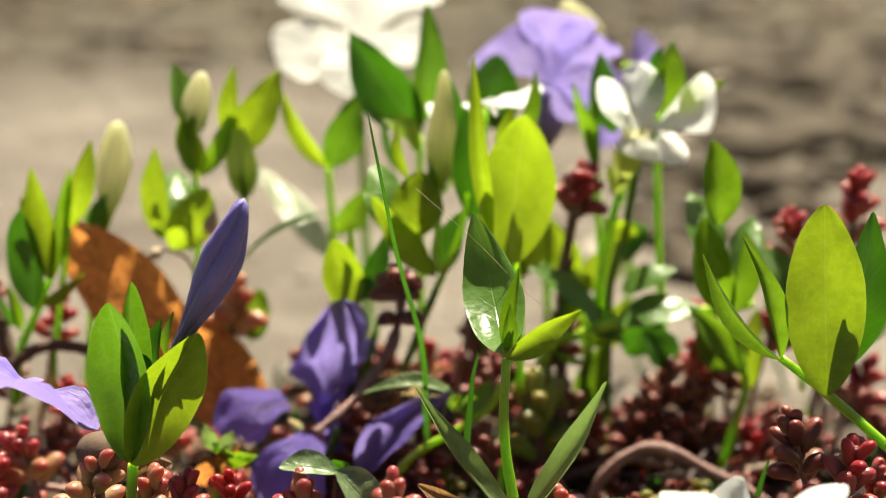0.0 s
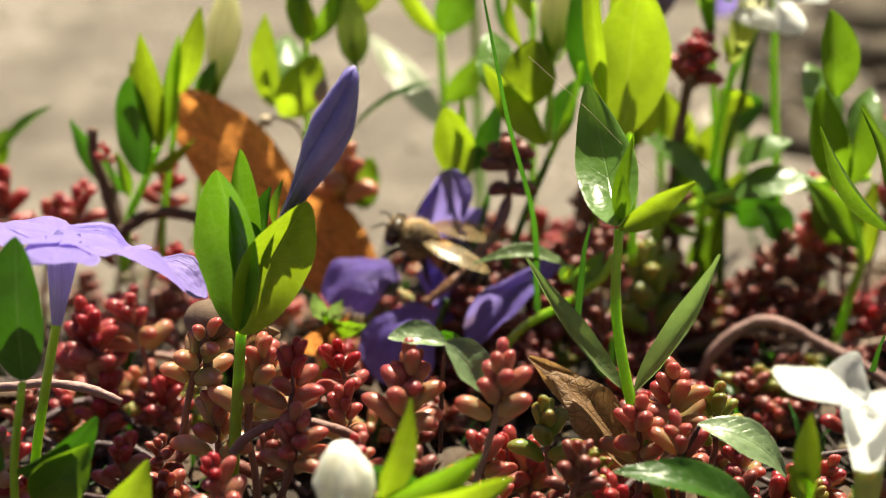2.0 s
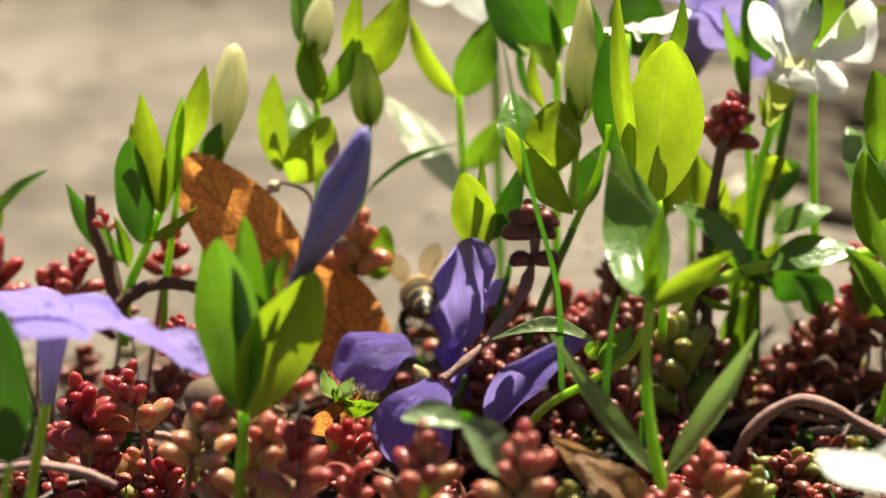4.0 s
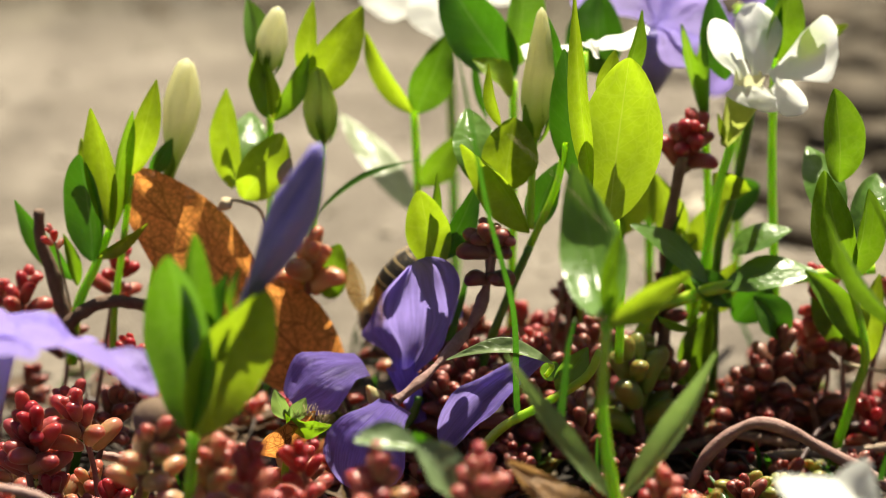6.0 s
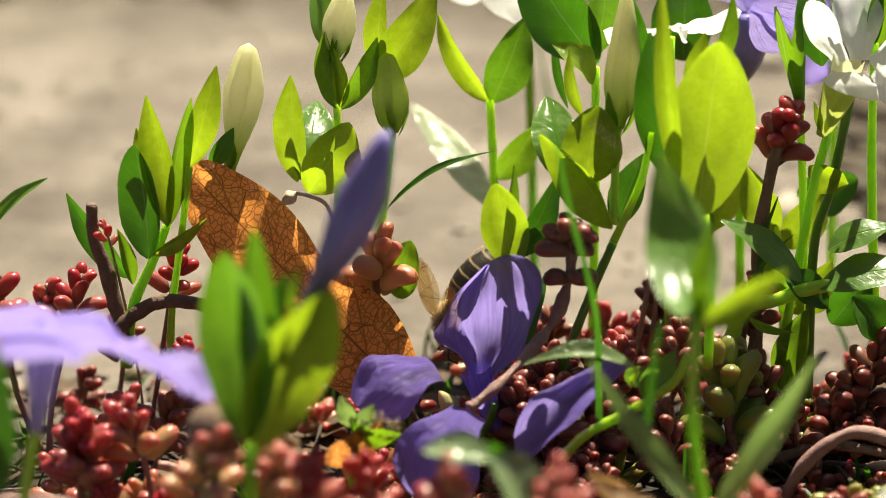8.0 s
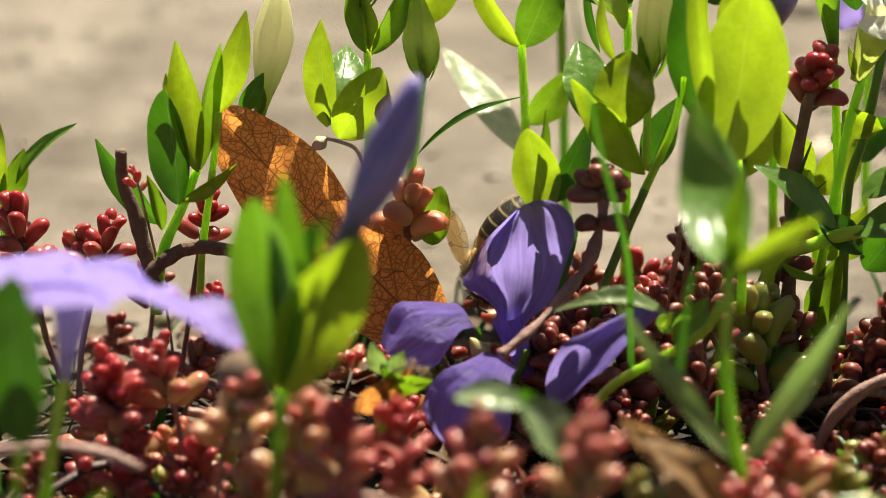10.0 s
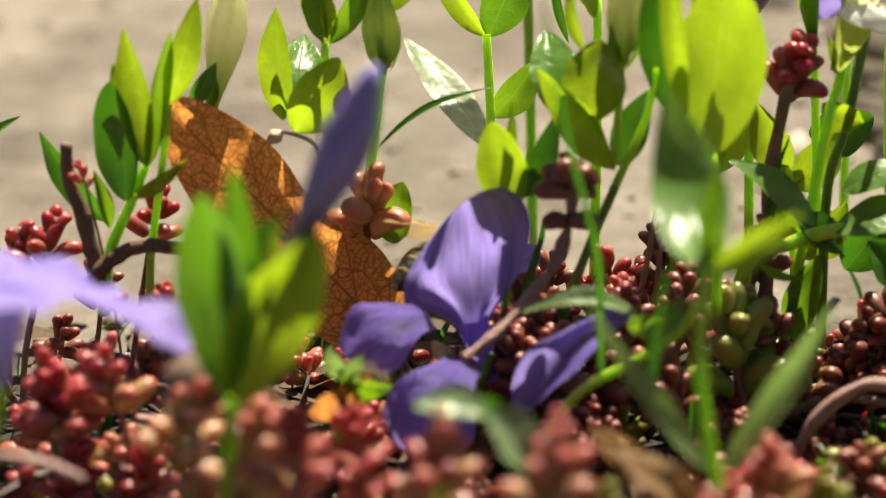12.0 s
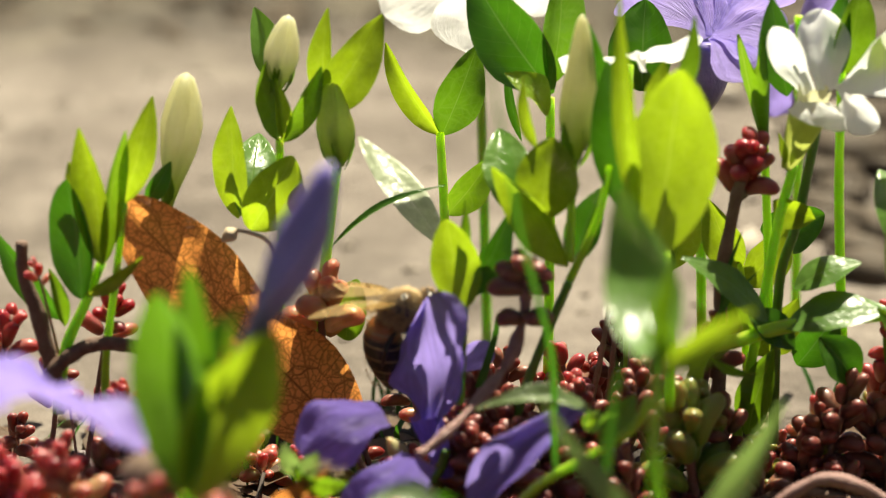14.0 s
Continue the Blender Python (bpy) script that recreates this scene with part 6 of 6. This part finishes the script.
# ---- the bee: head along +y, back along +z, origin where thorax and abdomen meet ----
def bee_materials():
    m, nodes, links, bsdf = material("bee_abdomen")
    sep = nodes.new("ShaderNodeSeparateXYZ")
    links.new(nodes.new("ShaderNodeTexCoord").outputs["Object"], sep.inputs[0])
    y = math_node(nodes, links, "ADD", math_node(nodes, links, "MULTIPLY", sep.outputs[1], -100.0), math_node(nodes, links, "MULTIPLY", noise_node(nodes, links, 900.0), 0.02))
    wave = math_node(nodes, links, "ABSOLUTE", math_node(nodes, links, "SINE", math_node(nodes, links, "MULTIPLY", y, math.pi / 0.125)))
    pale = math_node(nodes, links, "SUBTRACT", 1.0, math_node(nodes, links, "DIVIDE", wave, 0.42, True), True)
    back = math_node(nodes, links, "DIVIDE", math_node(nodes, links, "SUBTRACT", y, 0.15), 0.05, True)
    base = mix_colour(nodes, links, back, (0.34, 0.12, 0.03), (0.012, 0.008, 0.006))
    links.new(mix_colour(nodes, links, pale, base, (0.30, 0.21, 0.10)), bsdf.inputs["Base Color"])
    bsdf.inputs["Roughness"].default_value = 0.38
    bump(nodes, links, bsdf, noise_node(nodes, links, 3000.0), 0.4, 0.0001)
    w, nodes, links, bsdf = material("bee_wing")
    bsdf.inputs["Base Color"].default_value = (0.62, 0.44, 0.20, 1)
    bsdf.inputs["Roughness"].default_value = 0.2
    clear = nodes.new("ShaderNodeBsdfTransparent")
    clear.inputs["Color"].default_value = (0.93, 0.82, 0.58, 1)
    cells = nodes.new("ShaderNodeTexVoronoi")
    cells.feature = "DISTANCE_TO_EDGE"
    cells.inputs["Scale"].default_value = 420.0
    links.new(nodes.new("ShaderNodeTexCoord").outputs["Object"], cells.inputs["Vector"])
    vein = math_node(nodes, links, "SUBTRACT", 1.0, math_node(nodes, links, "DIVIDE", cells.outputs["Distance"], 0.022, True), True)
    share = math_node(nodes, links, "ADD", 0.24, math_node(nodes, links, "MULTIPLY", vein, 0.5))
    blend = nodes.new("ShaderNodeMixShader")
    links.new(share, blend.inputs[0])
    links.new(clear.outputs[0], blend.inputs[1])
    links.new(bsdf.outputs[0], blend.inputs[2])
    links.new(blend.outputs[0], nodes["Material Output"].inputs["Surface"])
    return m, w


def fur(centre, radii, count, length, seed, front=0.0):
    """Fine hairs standing out of a ball, joined."""
    rnd = random.Random(seed)
    bm = bmesh.new()
    for _ in range(count):
        n = V((rnd.gauss(0, 1), rnd.gauss(0, 1), rnd.gauss(0, 1))).normalized()
        p = V((n.x * radii[0] + centre[0], n.y * radii[1] + centre[1], n.z * radii[2] + centre[2]))
        d = (n + V((rnd.uniform(-0.5, 0.5), rnd.uniform(-0.6, 0.2), rnd.uniform(-0.5, 0.5)))).normalized() * length * rnd.uniform(0.6, 1.2)
        s = d.orthogonal().normalized() * 0.0033
        t = d.cross(s).normalized() * 0.0033
        a, b, c, e = bm.verts.new(p + s), bm.verts.new(p - s * 0.5 + t), bm.verts.new(p - s * 0.5 - t), bm.verts.new(p + d)
        for f in ((a, b, e), (b, c, e), (c, a, e)):
            bm.faces.new(f)
    return bm


def bee_thing():
    belly, wing = bee_materials()
    fuzz = solid_material("bee_fur", [(0.24, 0.14, 0.055), (0.36, 0.235, 0.10), (0.50, 0.36, 0.19)], 0.7, 800.0)
    dark = solid_material("bee_dark", [(0.015, 0.010, 0.008), (0.04, 0.025, 0.015)], 0.35, 800.0, 0.00003)
    eye = solid_material("bee_eye", [(0.012, 0.008, 0.006), (0.02, 0.012, 0.008)], 0.15, 800.0, 0.00001)
    b = thing("honeybee", (0, 0, 0), "brown and black striped honeybee with clear wings", "bee")
    bm = bmesh.new()
    rings = []
    for i in range(25):
        u = i / 24
        r = 0.214 * max(0.02, math.sin(math.pi * (0.10 + 0.90 * u) ** 0.9)) ** 0.62 * (1 - 0.10 * u)
        r *= 1 + 0.022 * abs(math.sin(u * 0.72 / 0.125 * math.pi))
        rings.append([bm.verts.new((r * math.cos(a), -0.03 - 0.72 * u, r * 0.92 * math.sin(a) - 0.16 * u * u)) for a in (k * math.tau / 22 for k in range(22))])
    for p, q in zip(rings, rings[1:]):
        for k in range(22):
            bm.faces.new((p[(k + 1) % 22], p[k], q[k], q[(k + 1) % 22]))
    bm.faces.new(rings[0])
    bm.faces.new(rings[-1][::-1])
    abdomen = part("abdomen", bm, belly, b, "glossy abdomen with dark and tan bands")
    part("fur", fur((0, -0.14, -0.01), (0.18, 0.14, 0.17), 420, 0.045, 8), fuzz, abdomen)
    part("hair", fur((0, -0.38, -0.05), (0.19, 0.34, 0.18), 700, 0.02, 18), fuzz, abdomen)
    thorax = part("thorax", ball((0, 0.17, 0.02), (0.165, 0.20, 0.165), rough=0.05), dark, b, "furry tan thorax")
    part("fur", fur((0, 0.17, 0.02), (0.165, 0.20, 0.165), 3000, 0.072, 9), fuzz, thorax)
    head = part("head", ball((0, 0.44, -0.04), (0.165, 0.10, 0.15), rough=0.05), dark, b)
    part("fur", fur((0, 0.44, -0.02), (0.12, 0.09, 0.14), 350, 0.06, 10), fuzz, head)
    for s in (-1, 1):
        part("eye", ball((s * 0.145, 0.44, -0.03), (0.05, 0.075, 0.11)), eye, head)
        part("antenna", tube([(s * 0.05, 0.52, 0.04), (s * 0.08, 0.59, 0.07), (s * 0.12, 0.68, -0.03)], 0.013, 0.011, 6), dark, head)
        for name, tip, width in (("forewing", (s * 0.24, -0.66, 0.36), 0.26), ("hindwing", (s * 0.32, -0.48, 0.24), 0.20)):
            w = part(name, sheet((s * 0.13, 0.12, 0.17), tip, width, turn=0, shape="round", fold=0.05, bend=0.04, wave=0.04, seed=3, nu=14, nv=6), wing, b)
        for k, (y, mid, foot) in enumerate(((0.28, (s * 0.20, 0.38, -0.16), (s * 0.18, 0.44, -0.32)), (0.16, (s * 0.24, 0.18, -0.18), (s * 0.24, 0.16, -0.36)), (0.04, (s * 0.22, -0.06, -0.18), (s * 0.20, -0.16, -0.36)))):
            part("leg", tube([(s * 0.10, y, -0.12), mid, (mid[0] * 1.08, (mid[1] + foot[1]) / 2, -0.26), foot], 0.034, 0.016, 7, 0.2, k), dark, b)
    return b, abdomen


BEE, ABDOMEN = bee_thing()


def bee_pose(place, ahead, back):
    y = V(ahead).normalized()
    x = y.cross(V(back)).normalized()
    z = x.cross(y)
    m = Matrix((x, y, z)).transposed().to_4x4()
    return Matrix.Translation(V(place) * CM) @ m


def petal_pose(lean, turn, pitch):
    """The standing petal: lean to the right, turn round its length, tilt away, in degrees."""
    return Matrix.Translation(PETAL_CLAW) @ Euler((radians(-pitch), radians(lean), 0)).to_matrix().to_4x4() @ pose(0, 0, 0, 0, 0, turn)


def motions():
    walk(BEE, [
        (0.0, bee_pose((0.11, -0.4, 1.47), (-0.9, 0.3, 0.1), (0.1, -0.4, 1))),
        (0.4, bee_pose((-0.29, -0.4, 1.52), (-0.9, 0.3, 0.2), (0.1, -0.4, 1))),
        (0.6, bee_pose((-0, -0.4, 1.9), (-0.9, 0.1, 0.3), (0.2, -0.4, 1))),
        (1.0, bee_pose((-0.5, -0.4, 1.77), (-0.9, -0.2, 0.3), (0.2, -0.5, 1))),
        (1.5, bee_pose((-0.46, -0.4, 1.62), (-0.8, -0.35, 0.45), (0.3, -0.6, 0.8))),
        (2.0, bee_pose((-0.65, -0.6, 1.77), (-0.85, 0.1, 0.42), (0.3, -0.6, 0.8))),
        (2.2, bee_pose((-0.7, -0.6, 1.87), (-0.75, 0.4, 0.45), (0.3, -0.4, 0.85))),
        (2.5, bee_pose((-1.1, -0.46, 1.9), (-0.74, 0.55, 0.22), (0.3, -0.3, 0.9))),
        (2.7, bee_pose((-1.18, -0.46, 1.86), (-0.72, 0.6, 0.22), (0.3, -0.3, 0.9))),
        (3.5, bee_pose((-1.08, 0.4, 1.57), (-0.2, 0.8, -0.2), (-0.2, 0.2, 0.9))),
        (4.8, bee_pose((-0.95, 0.7, 1.79), (0.05, 0.7, -0.65), (-0.2, 0.5, 0.75))),
        (5.0, bee_pose((-0.95, 0.7, 1.77), (0.05, 0.7, -0.65), (-0.2, 0.5, 0.75))),
        (5.5, bee_pose((-0.93, 0.7, 1.81), (0.05, 0.7, -0.65), (-0.2, 0.5, 0.75))),
        (6.0, bee_pose((-0.91, 0.66, 1.73), (-0.15, 0.4, -0.9), (-0.65, -0.7, 0))),
        (6.5, bee_pose((-0.91, 0.66, 1.68), (-0.15, 0.4, -0.9), (-0.65, -0.7, 0))),
        (7.0, bee_pose((-0.91, 0.66, 1.67), (-0.15, 0.4, -0.9), (-0.65, -0.7, 0))),
        (7.7, bee_pose((-0.9, 0.66, 1.7), (-0.15, 0.4, -0.9), (-0.65, -0.7, 0))),
        (9.8, bee_pose((-0.92, 0.66, 1.67), (-0.15, 0.4, -0.9), (-0.65, -0.7, 0))),
        (10.0, bee_pose((-0.92, 0.66, 1.67), (-0.15, 0.4, -0.9), (-0.65, -0.7, 0))),
        (10.5, bee_pose((-1.06, 0.5, 1.60), (-0.05, 0.35, -0.95), (-0.8, -0.5, 0))),
        (11.0, bee_pose((-1.18, 0.8, 1.55), (0.1, 0.8, -0.5), (-0.1, 0.1, 0.9))),
        (11.5, bee_pose((-0.92, 0.9, 1.68), (0.75, 0.65, -0.05), (-0.1, -0.1, 1))),
        (12.0, bee_pose((-0.95, 0.9, 1.6), (0.6, 0.75, -0.1), (0, 0, 1))),
        (12.5, bee_pose((-0.96, 0.8, 1.74), (0.7, 0.65, -0.05), (-0.1, -0.1, 1))),
        (13.0, bee_pose((-1.27, 0.5, 1.82), (0.2, 0.95, 0.15), (0, -0.1, 1))),
        (13.5, bee_pose((-1.24, 0.4, 1.8), (0.85, 0.1, 0.38), (-0.35, -0.2, 0.9))),
        (14.0, bee_pose((-1.08, 0.4, 2.1), (0.9, 0.1, 0.28), (-0.28, -0.2, 0.93))),
    ])
    # the abdomen bends at the waist
    walk(ABDOMEN, [(t, pose(0, 0, 0, bent)) for t, bent in ((0.0, 0), (2.7, 0), (4.8, 24), (5.5, 24), (6.0, 30), (7.7, 30), (10.0, 30), (10.5, 0), (12.5, 10), (13.0, 60), (13.5, 60), (14.0, 66))])
    walk(PETAL, [
        (0, petal_pose(7, -52, 4)),
        (1, petal_pose(7, -52, 4)),
        (1.5, petal_pose(7, -54, 4)),
        (2, petal_pose(7, -60, 4)),
        (2.7, petal_pose(7, -64, 4)),
        (4.8, petal_pose(7, -50, 4)),
        (5.5, petal_pose(7, -46, 4)),
        (6.5, petal_pose(7, -40, 4)),
        (7.7, petal_pose(8, -40, 4)),
        (9.8, petal_pose(8, -38, 4)),
        (10.5, petal_pose(5, -34, 4)),
        (11, petal_pose(3, -26, 4)),
        (11.5, petal_pose(-3, -10, 3)),
        (12, petal_pose(-4, 2, 2)),
        (12.5, petal_pose(-4, 0, 2)),
        (12.8, petal_pose(0, -28, 3)),
        (13, petal_pose(1, -44, 4)),
        (13.5, petal_pose(1, -56, 4)),
        (14, petal_pose(2, -57, 4)),
    ])


motions()
